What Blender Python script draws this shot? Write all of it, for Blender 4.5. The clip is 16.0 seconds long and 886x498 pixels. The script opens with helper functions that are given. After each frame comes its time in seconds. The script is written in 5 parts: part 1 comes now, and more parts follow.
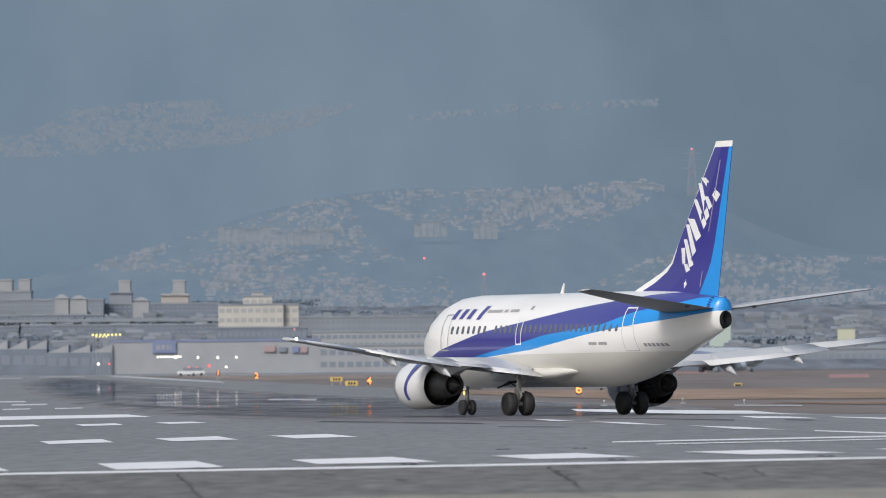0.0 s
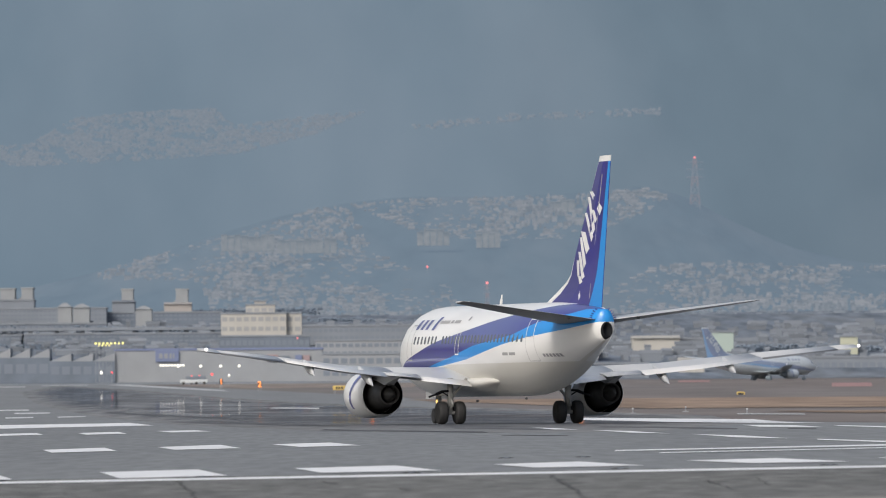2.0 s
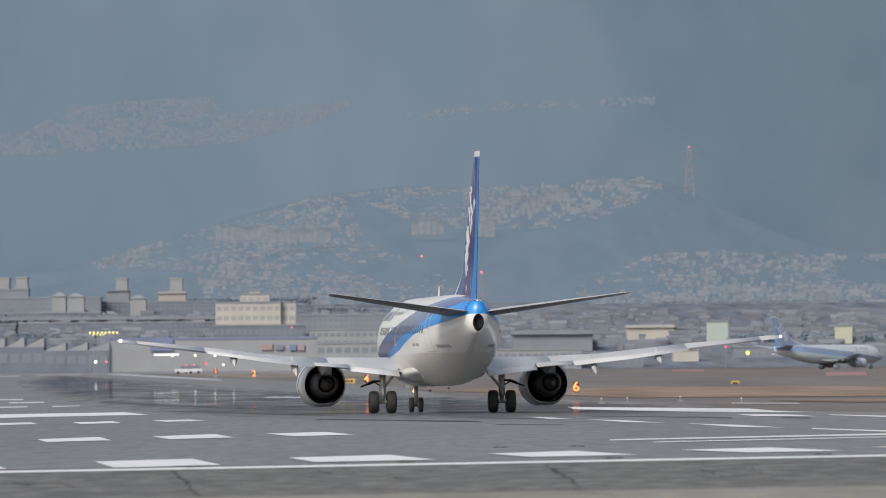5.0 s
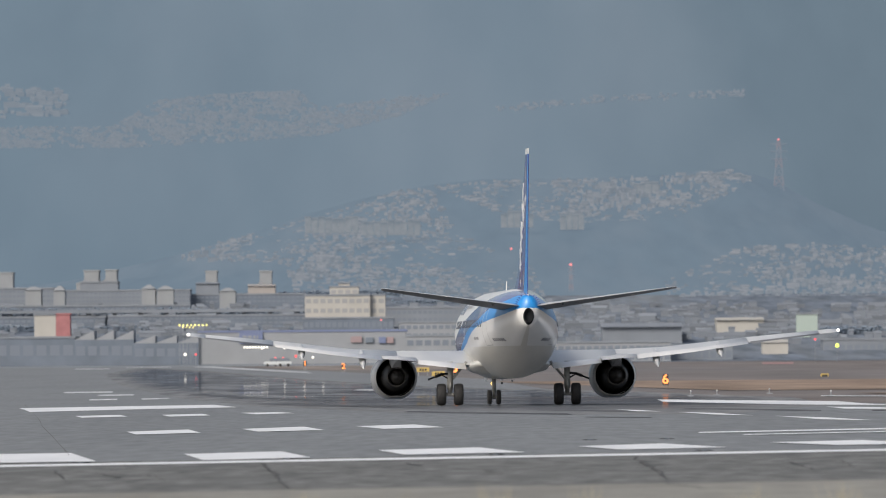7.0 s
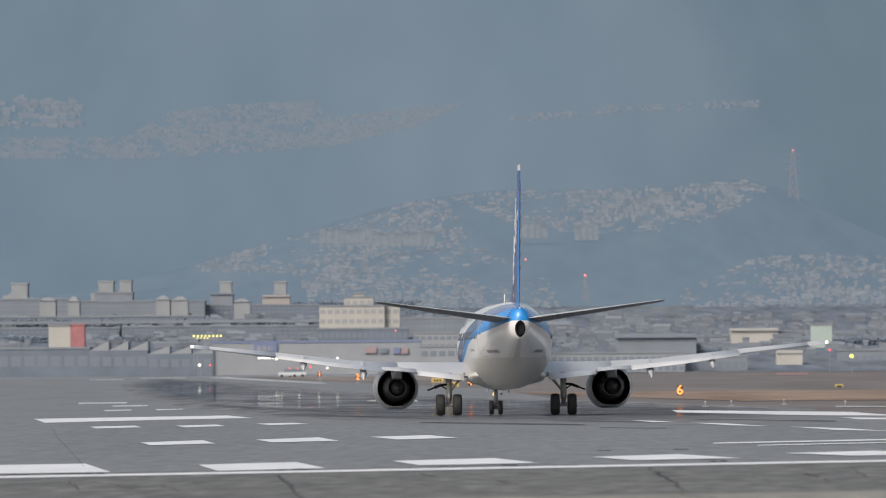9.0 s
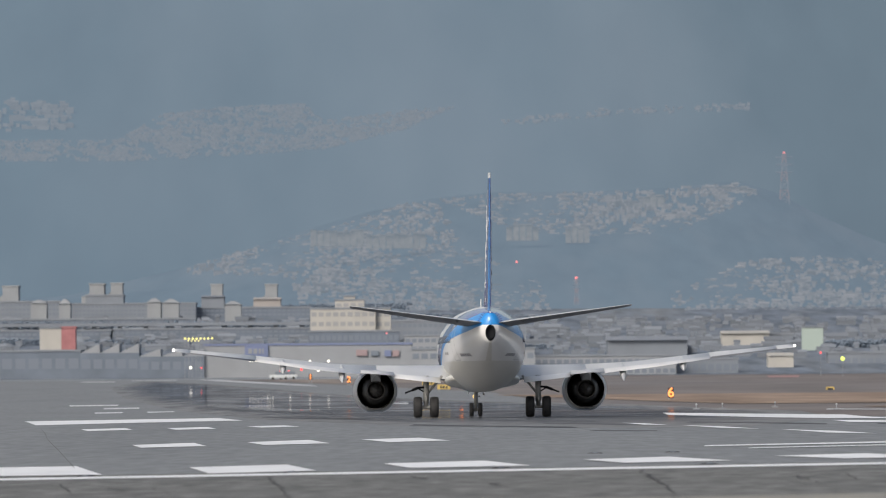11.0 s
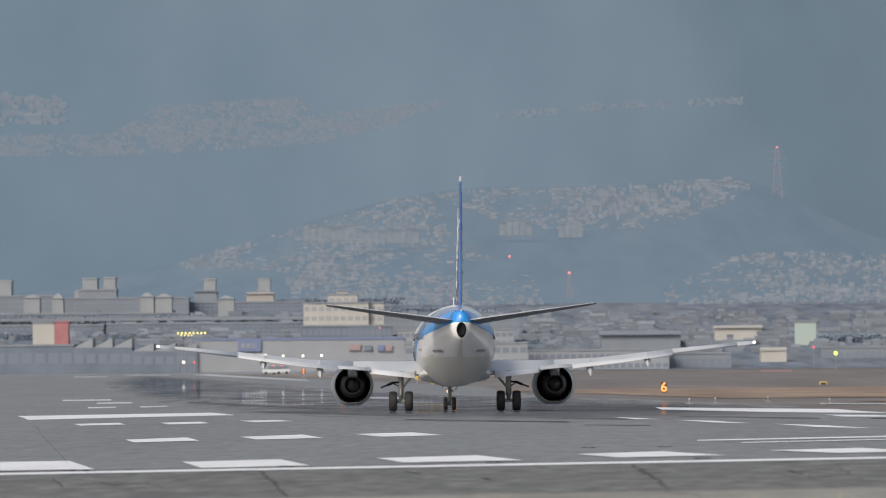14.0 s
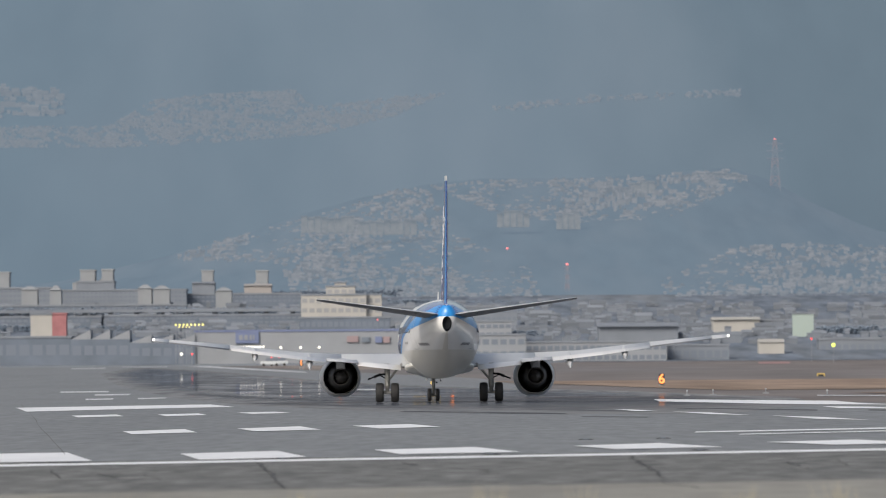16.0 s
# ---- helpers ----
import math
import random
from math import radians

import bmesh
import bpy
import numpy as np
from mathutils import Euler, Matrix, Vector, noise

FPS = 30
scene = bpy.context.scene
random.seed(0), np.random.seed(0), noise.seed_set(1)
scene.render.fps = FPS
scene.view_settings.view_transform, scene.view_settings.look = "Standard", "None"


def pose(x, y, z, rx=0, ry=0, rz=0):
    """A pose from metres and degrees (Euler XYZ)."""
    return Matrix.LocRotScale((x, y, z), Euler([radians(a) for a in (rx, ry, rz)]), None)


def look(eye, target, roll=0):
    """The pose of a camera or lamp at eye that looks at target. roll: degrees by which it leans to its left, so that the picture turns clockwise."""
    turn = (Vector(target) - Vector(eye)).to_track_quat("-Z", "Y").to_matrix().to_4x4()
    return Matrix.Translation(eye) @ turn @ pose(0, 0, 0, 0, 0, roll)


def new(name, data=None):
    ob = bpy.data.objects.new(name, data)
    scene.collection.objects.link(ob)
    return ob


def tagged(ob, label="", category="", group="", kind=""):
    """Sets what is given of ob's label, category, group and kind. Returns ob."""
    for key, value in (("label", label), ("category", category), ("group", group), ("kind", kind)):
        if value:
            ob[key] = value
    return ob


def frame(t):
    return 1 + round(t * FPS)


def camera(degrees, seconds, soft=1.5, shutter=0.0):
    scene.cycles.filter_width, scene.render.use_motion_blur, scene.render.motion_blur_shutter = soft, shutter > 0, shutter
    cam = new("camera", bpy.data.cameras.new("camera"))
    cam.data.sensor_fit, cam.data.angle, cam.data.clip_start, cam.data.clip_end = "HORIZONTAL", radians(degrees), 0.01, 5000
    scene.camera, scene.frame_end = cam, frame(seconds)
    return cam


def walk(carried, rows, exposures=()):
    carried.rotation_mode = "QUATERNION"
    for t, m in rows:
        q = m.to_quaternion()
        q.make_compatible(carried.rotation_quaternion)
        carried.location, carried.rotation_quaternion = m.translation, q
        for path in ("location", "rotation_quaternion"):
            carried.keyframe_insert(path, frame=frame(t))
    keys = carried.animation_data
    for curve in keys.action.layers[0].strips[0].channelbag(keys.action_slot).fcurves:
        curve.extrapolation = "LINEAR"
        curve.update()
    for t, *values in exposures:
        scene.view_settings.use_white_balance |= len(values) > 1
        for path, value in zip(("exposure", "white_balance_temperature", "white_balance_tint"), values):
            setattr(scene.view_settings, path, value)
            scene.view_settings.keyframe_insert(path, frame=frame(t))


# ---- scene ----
# ---------- camera: a long lens on a tripod behind the runway's end, panning ----------
EYE = (0.0, 0.0, 1.2675)
LEAN = -0.42
cam = camera(5.611, 16.0, soft=0.92)
cam.data.dof.use_dof = True
cam.data.dof.focus_distance = 270
cam.data.dof.aperture_fstop = 5.3
walk(cam, [
    (0, look(EYE, (9.276, 1000, 16.453), LEAN)),
    (0.5, look(EYE, (8.575, 1000, 16.840), LEAN)),
    (1, look(EYE, (8.736, 1000, 17.111), LEAN)),
    (1.5, look(EYE, (8.755, 1000, 17.217), LEAN)),
    (2, look(EYE, (8.970, 1000, 17.406), LEAN)),
    (2.5, look(EYE, (9.496, 1000, 17.484), LEAN)),
    (3, look(EYE, (10.358, 1000, 17.249), LEAN)),
    (5.3, look(EYE, (9.171, 1000, 16.010), LEAN)),
    (5.5, look(EYE, (7.985, 1000, 15.869), LEAN)),
    (6, look(EYE, (5.453, 1000, 15.698), LEAN)),
    (6.5, look(EYE, (2.439, 1000, 15.460), LEAN)),
    (7, look(EYE, (-0.314, 1000, 15.468), LEAN)),
    (7.5, look(EYE, (-1.955, 1000, 15.878), LEAN)),
    (8, look(EYE, (-2.199, 1000, 16.336), LEAN)),
    (8.5, look(EYE, (-2.140, 1000, 16.537), LEAN)),
    (9, look(EYE, (-1.899, 1000, 16.663), LEAN)),
    (11.5, look(EYE, (-0.643, 1000, 16.951), LEAN)),
    (12, look(EYE, (-0.286, 1000, 16.796), LEAN)),
    (12.5, look(EYE, (0.305, 1000, 16.969), LEAN)),
    (13, look(EYE, (0.628, 1000, 17.099), LEAN)),
    (13.5, look(EYE, (0.321, 1000, 16.588), LEAN)),
    (14, look(EYE, (-0.142, 1000, 16.339), LEAN)),
    (14.5, look(EYE, (-0.252, 1000, 16.170), LEAN)),
    (15, look(EYE, (-0.716, 1000, 15.826), LEAN)),
    (15.5, look(EYE, (-0.358, 1000, 15.480), LEAN)),
    (16, look(EYE, (0.104, 1000, 15.421), LEAN)),
], [(0, 0.0, 6270, 10), (1.5, 0.0, 6430, 10), (3, 0.0, 6500, 10), (7, 0.0, 6550, 10), (16, 0.0, 6570, 10)])

# ---------- sky, sun, exposure: bright overcast ----------
SUN_UP, SUN_AZ = radians(36), radians(215)     # from behind the camera, to its left
world = bpy.data.worlds.new("overcast_sky")
scene.world = world
world.use_nodes = True
wn, wl = world.node_tree.nodes, world.node_tree.links
sky = wn.new("ShaderNodeTexSky")
sky.sky_type, sky.sun_disc = "NISHITA", False
sky.sun_elevation, sky.sun_rotation = SUN_UP, SUN_AZ
sky.air_density, sky.dust_density, sky.ozone_density = 1.0, 4.0, 1.0
grey = wn.new("ShaderNodeHueSaturation")
grey.inputs["Saturation"].default_value = 0.68
wl.new(sky.outputs[0], grey.inputs["Color"])
wl.new(grey.outputs[0], wn["Background"].inputs[0])
wn["Background"].inputs[1].default_value = 0.135
sun = new("sun", bpy.data.lights.new("sun", "SUN"))
sun.data.energy, sun.data.angle, sun.data.color = 1.6, radians(20), (1.0, 0.96, 0.90)
sun.matrix_world = look((0, 0, 0), (-math.sin(SUN_AZ) * math.cos(SUN_UP), -math.cos(SUN_AZ) * math.cos(SUN_UP), -math.sin(SUN_UP)))


# ---------- materials ----------
def material(name, color, rough=0.6, metal=0.0, grain=0.0, scale=1.0, stain=0.0, stain_scale=0.1, stain_color=None, bump=0.0,
             coords="Object", island=0.0, random_tint=0.0, coat=0.0, glow=0.0, haze_glow=None, spec=0.5, stretch=(1, 1, 1)):
    m = bpy.data.materials.new(name)
    m.use_nodes = True
    n, l = m.node_tree.nodes, m.node_tree.links
    b = n["Principled BSDF"]
    b.inputs["Roughness"].default_value, b.inputs["Metallic"].default_value = rough, metal
    b.inputs["Specular IOR Level"].default_value = spec
    b.inputs["Coat Weight"].default_value = coat
    b.inputs["Coat Roughness"].default_value = 0.06
    tc = n.new("ShaderNodeTexCoord")
    mp = n.new("ShaderNodeMapping")
    mp.inputs["Scale"].default_value = stretch
    l.new(tc.outputs[coords], mp.inputs[0])
    rgb = n.new("ShaderNodeRGB")
    rgb.outputs[0].default_value = (*color, 1)
    out = rgb.outputs[0]

    def mix(mode, fac, a, c2):
        x = n.new("ShaderNodeMix")
        x.data_type, x.blend_type = "RGBA", mode
        if isinstance(fac, float):
            x.inputs[0].default_value = fac
        else:
            l.new(fac, x.inputs[0])
        l.new(a, x.inputs[6])
        if isinstance(c2, tuple):
            x.inputs[7].default_value = (*c2, 1)
        else:
            l.new(c2, x.inputs[7])
        return x.outputs[2]

    if grain:
        t = n.new("ShaderNodeTexNoise")
        t.inputs["Scale"].default_value, t.inputs["Detail"].default_value = scale, 6
        l.new(mp.outputs[0], t.inputs[0])
        r = n.new("ShaderNodeMapRange")
        r.inputs[1].default_value, r.inputs[2].default_value = 0.3, 0.7
        r.inputs[3].default_value, r.inputs[4].default_value = 1 - grain, 1 + grain
        l.new(t.outputs[0], r.inputs[0])
        out = mix("MULTIPLY", 1.0, out, r.outputs[0])
        if bump:
            bp = n.new("ShaderNodeBump")
            bp.inputs["Strength"].default_value, bp.inputs["Distance"].default_value = bump, 0.02
            l.new(t.outputs[0], bp.inputs["Height"])
            l.new(bp.outputs[0], b.inputs["Normal"])
    if stain:
        t = n.new("ShaderNodeTexNoise")
        t.inputs["Scale"].default_value, t.inputs["Detail"].default_value = stain_scale, 4
        l.new(mp.outputs[0], t.inputs[0])
        r = n.new("ShaderNodeMapRange")
        r.inputs[1].default_value, r.inputs[2].default_value, r.inputs[4].default_value = 0.45, 0.75, stain
        l.new(t.outputs[0], r.inputs[0])
        out = mix("MIX", r.outputs[0], out, stain_color or tuple(c * 0.45 for c in color))
    if island or random_tint:
        src = n.new("ShaderNodeNewGeometry").outputs["Random Per Island"] if island else n.new("ShaderNodeObjectInfo").outputs["Random"]
        r = n.new("ShaderNodeMapRange")
        r.inputs[3].default_value, r.inputs[4].default_value = 1 - (island or random_tint), 1 + (island or random_tint)
        l.new(src, r.inputs[0])
        out = mix("MULTIPLY", 1.0, out, r.outputs[0])
    l.new(out, b.inputs["Base Color"])
    if haze_glow:      # distance haze put into the surface's own emission
        b.inputs["Emission Color"].default_value = (*haze_glow, 1)
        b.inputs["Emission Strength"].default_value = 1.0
    if glow:
        b.inputs["Emission Color"].default_value = (*color, 1)
        b.inputs["Emission Strength"].default_value = glow
    return m


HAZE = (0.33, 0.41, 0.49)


# mixes distance haze into a base colour
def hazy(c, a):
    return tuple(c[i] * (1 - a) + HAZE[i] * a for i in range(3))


ASPHALT = material("runway_asphalt", (0.200, 0.210, 0.217), 0.8, grain=0.16, scale=2.6, stain=0.4, stain_scale=0.16, stain_color=(0.128, 0.134, 0.140), bump=0.25, stretch=(1, 0.07, 1), spec=0.3)
OLD_CONCRETE = material("weathered_concrete", (0.165, 0.167, 0.161), 0.9, grain=0.5, scale=2.6, stain=0.75, stain_scale=0.7, stain_color=(0.093, 0.095, 0.093), bump=0.4, stretch=(1, 0.32, 1), spec=0.2)
PALE_CONCRETE = material("pale_concrete", (0.27, 0.262, 0.235), 0.9, grain=0.15, scale=2.0, stain=0.4, stain_scale=0.4, bump=0.3, stretch=(1, 0.2, 1), spec=0.2)
PAINT = material("runway_paint", (0.78, 0.79, 0.80), 0.6, grain=0.06, scale=2.0, stain=0.3, stain_scale=0.5, stain_color=(0.5, 0.5, 0.5), stretch=(1, 0.15, 1), spec=0.2)
WORN_PAINT = material("worn_runway_paint", (0.55, 0.56, 0.57), 0.6, grain=0.2, scale=1.0, stain=0.6, stain_scale=0.4, stain_color=(0.25, 0.25, 0.25), stretch=(1, 0.1, 1), spec=0.2)
CRACK = material("crack_filler", (0.065, 0.063, 0.06), 0.8, grain=0.2, scale=3)
# field and paving tones, with haze blended into the colour
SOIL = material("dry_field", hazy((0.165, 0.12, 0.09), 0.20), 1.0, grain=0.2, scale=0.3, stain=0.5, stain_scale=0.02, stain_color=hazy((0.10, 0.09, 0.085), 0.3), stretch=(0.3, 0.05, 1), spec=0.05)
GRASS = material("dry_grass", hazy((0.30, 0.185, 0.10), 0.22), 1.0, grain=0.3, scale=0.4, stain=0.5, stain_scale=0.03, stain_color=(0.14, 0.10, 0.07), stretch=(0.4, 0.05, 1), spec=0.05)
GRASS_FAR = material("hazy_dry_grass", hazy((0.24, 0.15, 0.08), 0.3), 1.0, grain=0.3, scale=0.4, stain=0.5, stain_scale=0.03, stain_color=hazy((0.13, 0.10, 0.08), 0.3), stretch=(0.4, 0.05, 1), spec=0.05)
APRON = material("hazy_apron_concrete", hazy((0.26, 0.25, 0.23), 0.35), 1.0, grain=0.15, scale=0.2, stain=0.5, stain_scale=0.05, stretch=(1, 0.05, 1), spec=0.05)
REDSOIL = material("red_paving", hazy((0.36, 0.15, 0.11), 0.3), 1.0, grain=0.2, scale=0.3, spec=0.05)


def rubber_material():
    """Asphalt darkened by tyres: dark in the middle of the stained stretch, with mirror patches further out imitating a
    heat mirage.
    """
    m = material("rubbered_asphalt", (0.20, 0.202, 0.203), 0.8, grain=0.2, scale=0.9, stretch=(1, 0.12, 1), spec=0.3)
    n, l = m.node_tree.nodes, m.node_tree.links
    worn = n.new("ShaderNodeAttribute")
    worn.attribute_name = "wear"
    tc, mp, t = n.new("ShaderNodeTexCoord"), n.new("ShaderNodeMapping"), n.new("ShaderNodeTexNoise")
    mp.inputs["Scale"].default_value = (0.5, 0.03, 1)
    t.inputs["Scale"].default_value, t.inputs["Detail"].default_value = 1.0, 5
    l.new(tc.outputs["Object"], mp.inputs[0])
    l.new(mp.outputs[0], t.inputs[0])
    add = n.new("ShaderNodeMath")
    add.operation = "ADD"
    l.new(worn.outputs["Fac"], add.inputs[0])
    l.new(t.outputs[0], add.inputs[1])
    r = n.new("ShaderNodeMapRange")
    r.inputs[1].default_value, r.inputs[2].default_value = 0.45, 1.0
    l.new(add.outputs[0], r.inputs[0])
    dark, shine, both, mix = n.new("ShaderNodeBsdfDiffuse"), n.new("ShaderNodeBsdfGlossy"), n.new("ShaderNodeMixShader"), n.new("ShaderNodeMixShader")
    dark.inputs[0].default_value = (0.070, 0.077, 0.089, 1)
    shine.inputs[0].default_value, shine.inputs[1].default_value = (0.9, 0.92, 0.96, 1), 0.018
    mp2, t2, r2 = n.new("ShaderNodeMapping"), n.new("ShaderNodeTexNoise"), n.new("ShaderNodeMapRange")
    mp2.inputs["Scale"].default_value = (0.22, 0.05, 1)
    t2.inputs["Scale"].default_value, t2.inputs["Detail"].default_value = 1.0, 6
    r2.inputs[1].default_value, r2.inputs[2].default_value, r2.inputs[3].default_value, r2.inputs[4].default_value = 0.38, 0.70, 0.16, 0.72
    l.new(tc.outputs["Object"], mp2.inputs[0])
    l.new(mp2.outputs[0], t2.inputs[0])
    l.new(t2.outputs[0], r2.inputs[0])
    # mirror share grows with distance to imitate the mirage on hot asphalt
    sep, mirage, mul = n.new("ShaderNodeSeparateXYZ"), n.new("ShaderNodeMapRange"), n.new("ShaderNodeMath")
    mirage.inputs[1].default_value, mirage.inputs[2].default_value, mirage.inputs[3].default_value, mirage.inputs[4].default_value = 340, 560, 0.3, 1.0
    mul.operation = "MULTIPLY"
    l.new(tc.outputs["Object"], sep.inputs[0])
    l.new(sep.outputs[1], mirage.inputs[0])
    l.new(r2.outputs[0], mul.inputs[0])
    l.new(mirage.outputs[0], mul.inputs[1])
    l.new(mul.outputs[0], both.inputs[0])
    l.new(dark.outputs[0], both.inputs[1])
    l.new(shine.outputs[0], both.inputs[2])
    fade, dull = n.new("ShaderNodeMapRange"), n.new("ShaderNodeMath")
    fade.inputs[1].default_value, fade.inputs[2].default_value, fade.inputs[3].default_value, fade.inputs[4].default_value = 300, 440, 0.25, 1.0
    dull.operation = "MULTIPLY"
    l.new(sep.outputs[1], fade.inputs[0])
    l.new(r.outputs[0], dull.inputs[0])
    l.new(fade.outputs[0], dull.inputs[1])
    l.new(dull.outputs[0], mix.inputs[0])
    l.new(n["Principled BSDF"].outputs[0], mix.inputs[1])
    l.new(both.outputs[0], mix.inputs[2])
    l.new(mix.outputs[0], n["Material Output"].inputs[0])
    return m


def finish(name, bm, mats, parent=None, smooth=False):
    me = bpy.data.meshes.new(name)
    bm.normal_update()
    bm.to_mesh(me)
    bm.free()
    for m in (mats if isinstance(mats, (list, tuple)) else [mats]):
        me.materials.append(m)
    if smooth:
        for p in me.polygons:
            p.use_smooth = True
    ob = new(name, me)
    if parent:
        ob.parent = parent
    return ob


def part(name, bm, mats, parent, label="", smooth=False):
    return tagged(finish(name, bm, mats, parent, smooth), label)


def box(bm, x0, x1, y0, y1, z0, z1, mi=0, bevel=0.0):
    vs = [bm.verts.new(p) for p in ((x0, y0, z0), (x1, y0, z0), (x1, y1, z0), (x0, y1, z0), (x0, y0, z1), (x1, y0, z1), (x1, y1, z1), (x0, y1, z1))]
    fs = []
    for q in ((3, 2, 1, 0), (4, 5, 6, 7), (0, 1, 5, 4), (1, 2, 6, 5), (2, 3, 7, 6), (3, 0, 4, 7)):
        f = bm.faces.new([vs[i] for i in q])
        f.material_index = mi
        fs.append(f)
    if bevel:
        bmesh.ops.bevel(bm, geom=list({e for f in fs for e in f.edges}), offset=bevel, segments=2, affect="EDGES")
    return vs


def gable(bm, x0, x1, y0, y1, z0, z1, mi=0):
    """A pitched roof whose ridge runs along x."""
    ym = (y0 + y1) / 2
    v = [bm.verts.new(p) for p in ((x0, y0, z0), (x1, y0, z0), (x1, y1, z0), (x0, y1, z0), (x0, ym, z1), (x1, ym, z1))]
    for q in ((3, 2, 1, 0), (0, 1, 5, 4), (2, 3, 4, 5), (1, 2, 5), (3, 0, 4)):
        bm.faces.new([v[i] for i in q]).material_index = mi


def tube(bm, a, b, r0, r1=None, n=12, caps=True, mi=0):
    a, b = Vector(a), Vector(b)
    r1 = r0 if r1 is None else r1
    q = (b - a).to_track_quat("Z", "Y")
    rings = []
    for p, r in ((a, r0), (b, r1)):
        rings.append([bm.verts.new(p + q @ Vector((r * math.cos(2 * math.pi * i / n), r * math.sin(2 * math.pi * i / n), 0))) for i in range(n)])
    for i in range(n):
        bm.faces.new((rings[0][i], rings[0][(i + 1) % n], rings[1][(i + 1) % n], rings[1][i])).material_index = mi
    if caps:
        bm.faces.new(rings[0][::-1]).material_index = mi
        bm.faces.new(rings[1]).material_index = mi


def lathe(bm, profile, centre, n=32, axis="y", mats=None, squash=None):
    """Rings of (along, radius) about an axis through centre."""
    c = Vector(centre)
    rings = []
    for s, r in profile:
        ring = []
        for i in range(n):
            a = 2 * math.pi * i / n
            p, q = r * math.cos(a), r * math.sin(a)
            if squash:
                q = max(q, -squash * r)
            ring.append(bm.verts.new(c + (Vector((p, s, q)) if axis == "y" else Vector((s, p, q)))))
        rings.append(ring)
    for k in range(len(rings) - 1):
        for i in range(n):
            f = bm.faces.new((rings[k][i], rings[k][(i + 1) % n], rings[k + 1][(i + 1) % n], rings[k + 1][i]))
            f.material_index = mats[k] if mats else 0
    for ring in (rings[0], rings[-1]):
        if (ring[0].co - ring[n // 2].co).length > 1e-4:
            bm.faces.new(ring)
    bmesh.ops.recalc_face_normals(bm, faces=bm.faces)


def lerp(pts, x):
    """Piecewise linear value through (x, v) pairs in ascending x."""
    if x <= pts[0][0]:
        return pts[0][1]
    for (a, va), (b, vb) in zip(pts, pts[1:]):
        if x <= b:
            return va + (vb - va) * (x - a) / (b - a)
    return pts[-1][1]


RUBBER = rubber_material()


# ---------- the ground: flat by the runway's end, then a gentle rise towards the town ----------
def step(a, b, x):
    t = min(1, max(0, (x - a) / (b - a)))
    return t * t * (3 - 2 * t)


def ground_z(x, y):
    e = max(0.0, y - 560)
    z = 0.0031 * e * e / (e + 120) + (max(0.0, min(y, 2950) - 2250)) * 0.0295
    return z + 0.0099 * (1 - step(290, 400, y)) * max(-40, min(40, x)) * (1 if y > 0 else 1 - step(0, 150, -y))


def strip(name, left, right, mat, lift, across=6, thick=0.0):
    """A sheet that lies on the ground between two edges given as (y, x) pairs."""
    bm = bmesh.new()
    y0, y1 = left[0][0], left[-1][0]
    ys = [y0]
    while ys[-1] < y1:
        ys.append(min(y1, ys[-1] + max(1.5, 0.02 * abs(ys[-1]))))
    rows = []
    for y in ys:
        a, b = lerp(left, y), lerp(right, y)
        rows.append([bm.verts.new((a + (b - a) * i / across, y, ground_z(a + (b - a) * i / across, y) + lift)) for i in range(across + 1)])
    for r, s in zip(rows, rows[1:]):
        for i in range(across):
            bm.faces.new((r[i], r[i + 1], s[i + 1], s[i]))
    n_rows = len(rows)
    ob = finish(name, bm, mat)
    wear = ob.data.attributes.new("wear", "FLOAT", "POINT")
    for k in range(n_rows):
        for i in range(across + 1):
            u, v = min(i, across - i) / (across * 0.42), min(k, n_rows - 1 - k) / (n_rows * 0.22)
            wear.data[k * (across + 1) + i].value = min(1.0, u) * min(1.0, v)
    return ob


def quad_marking(name, a, b, c, d, mat, lift=0.012, parent=None):
    """A painted patch between four ground points (x, y): near left, near right, far right, far left."""
    bm = bmesh.new()
    n = 8
    rows = []
    for j in range(n + 1):
        t = j / n
        p = Vector(a).lerp(Vector(d), t)
        q = Vector(b).lerp(Vector(c), t)
        rows.append([])
        for i in range(n + 1):
            g = p.lerp(q, i / n)
            rows[-1].append(bm.verts.new((g.x, g.y, ground_z(g.x, g.y) + lift)))
    for r, s in zip(rows, rows[1:]):
        for i in range(n):
            bm.faces.new((r[i], r[i + 1], s[i + 1], s[i]))
    bmesh.ops.recalc_face_normals(bm, faces=bm.faces)
    ob = finish(name, bm, mat, parent)
    if ob.data.polygons[0].normal.z < 0:
        ob.data.flip_normals()
    return ob


def make_ground():
    bm = bmesh.new()
    ys = [-400, -250, -150, -80, -30, 0, 30, 60]
    while ys[-1] < 4990:
        ys.append(min(4990, ys[-1] + max(6, 0.02 * ys[-1])))
    xs = [-2500, -1500, -800, -400, -200, -100, -60, -40, -25, -12, 0, 12, 25, 40, 60, 100, 200, 400, 800, 1500, 2500]
    rows = [[bm.verts.new((x, y, ground_z(x, y) - 0.02)) for x in xs] for y in ys]
    for r, s in zip(rows, rows[1:]):
        for i in range(len(xs) - 1):
            bm.faces.new((r[i], r[i + 1], s[i + 1], s[i]))
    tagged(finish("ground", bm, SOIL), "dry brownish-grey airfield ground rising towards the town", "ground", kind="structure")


def edge(*pts):
    return sorted((y, x) for x, y in pts)


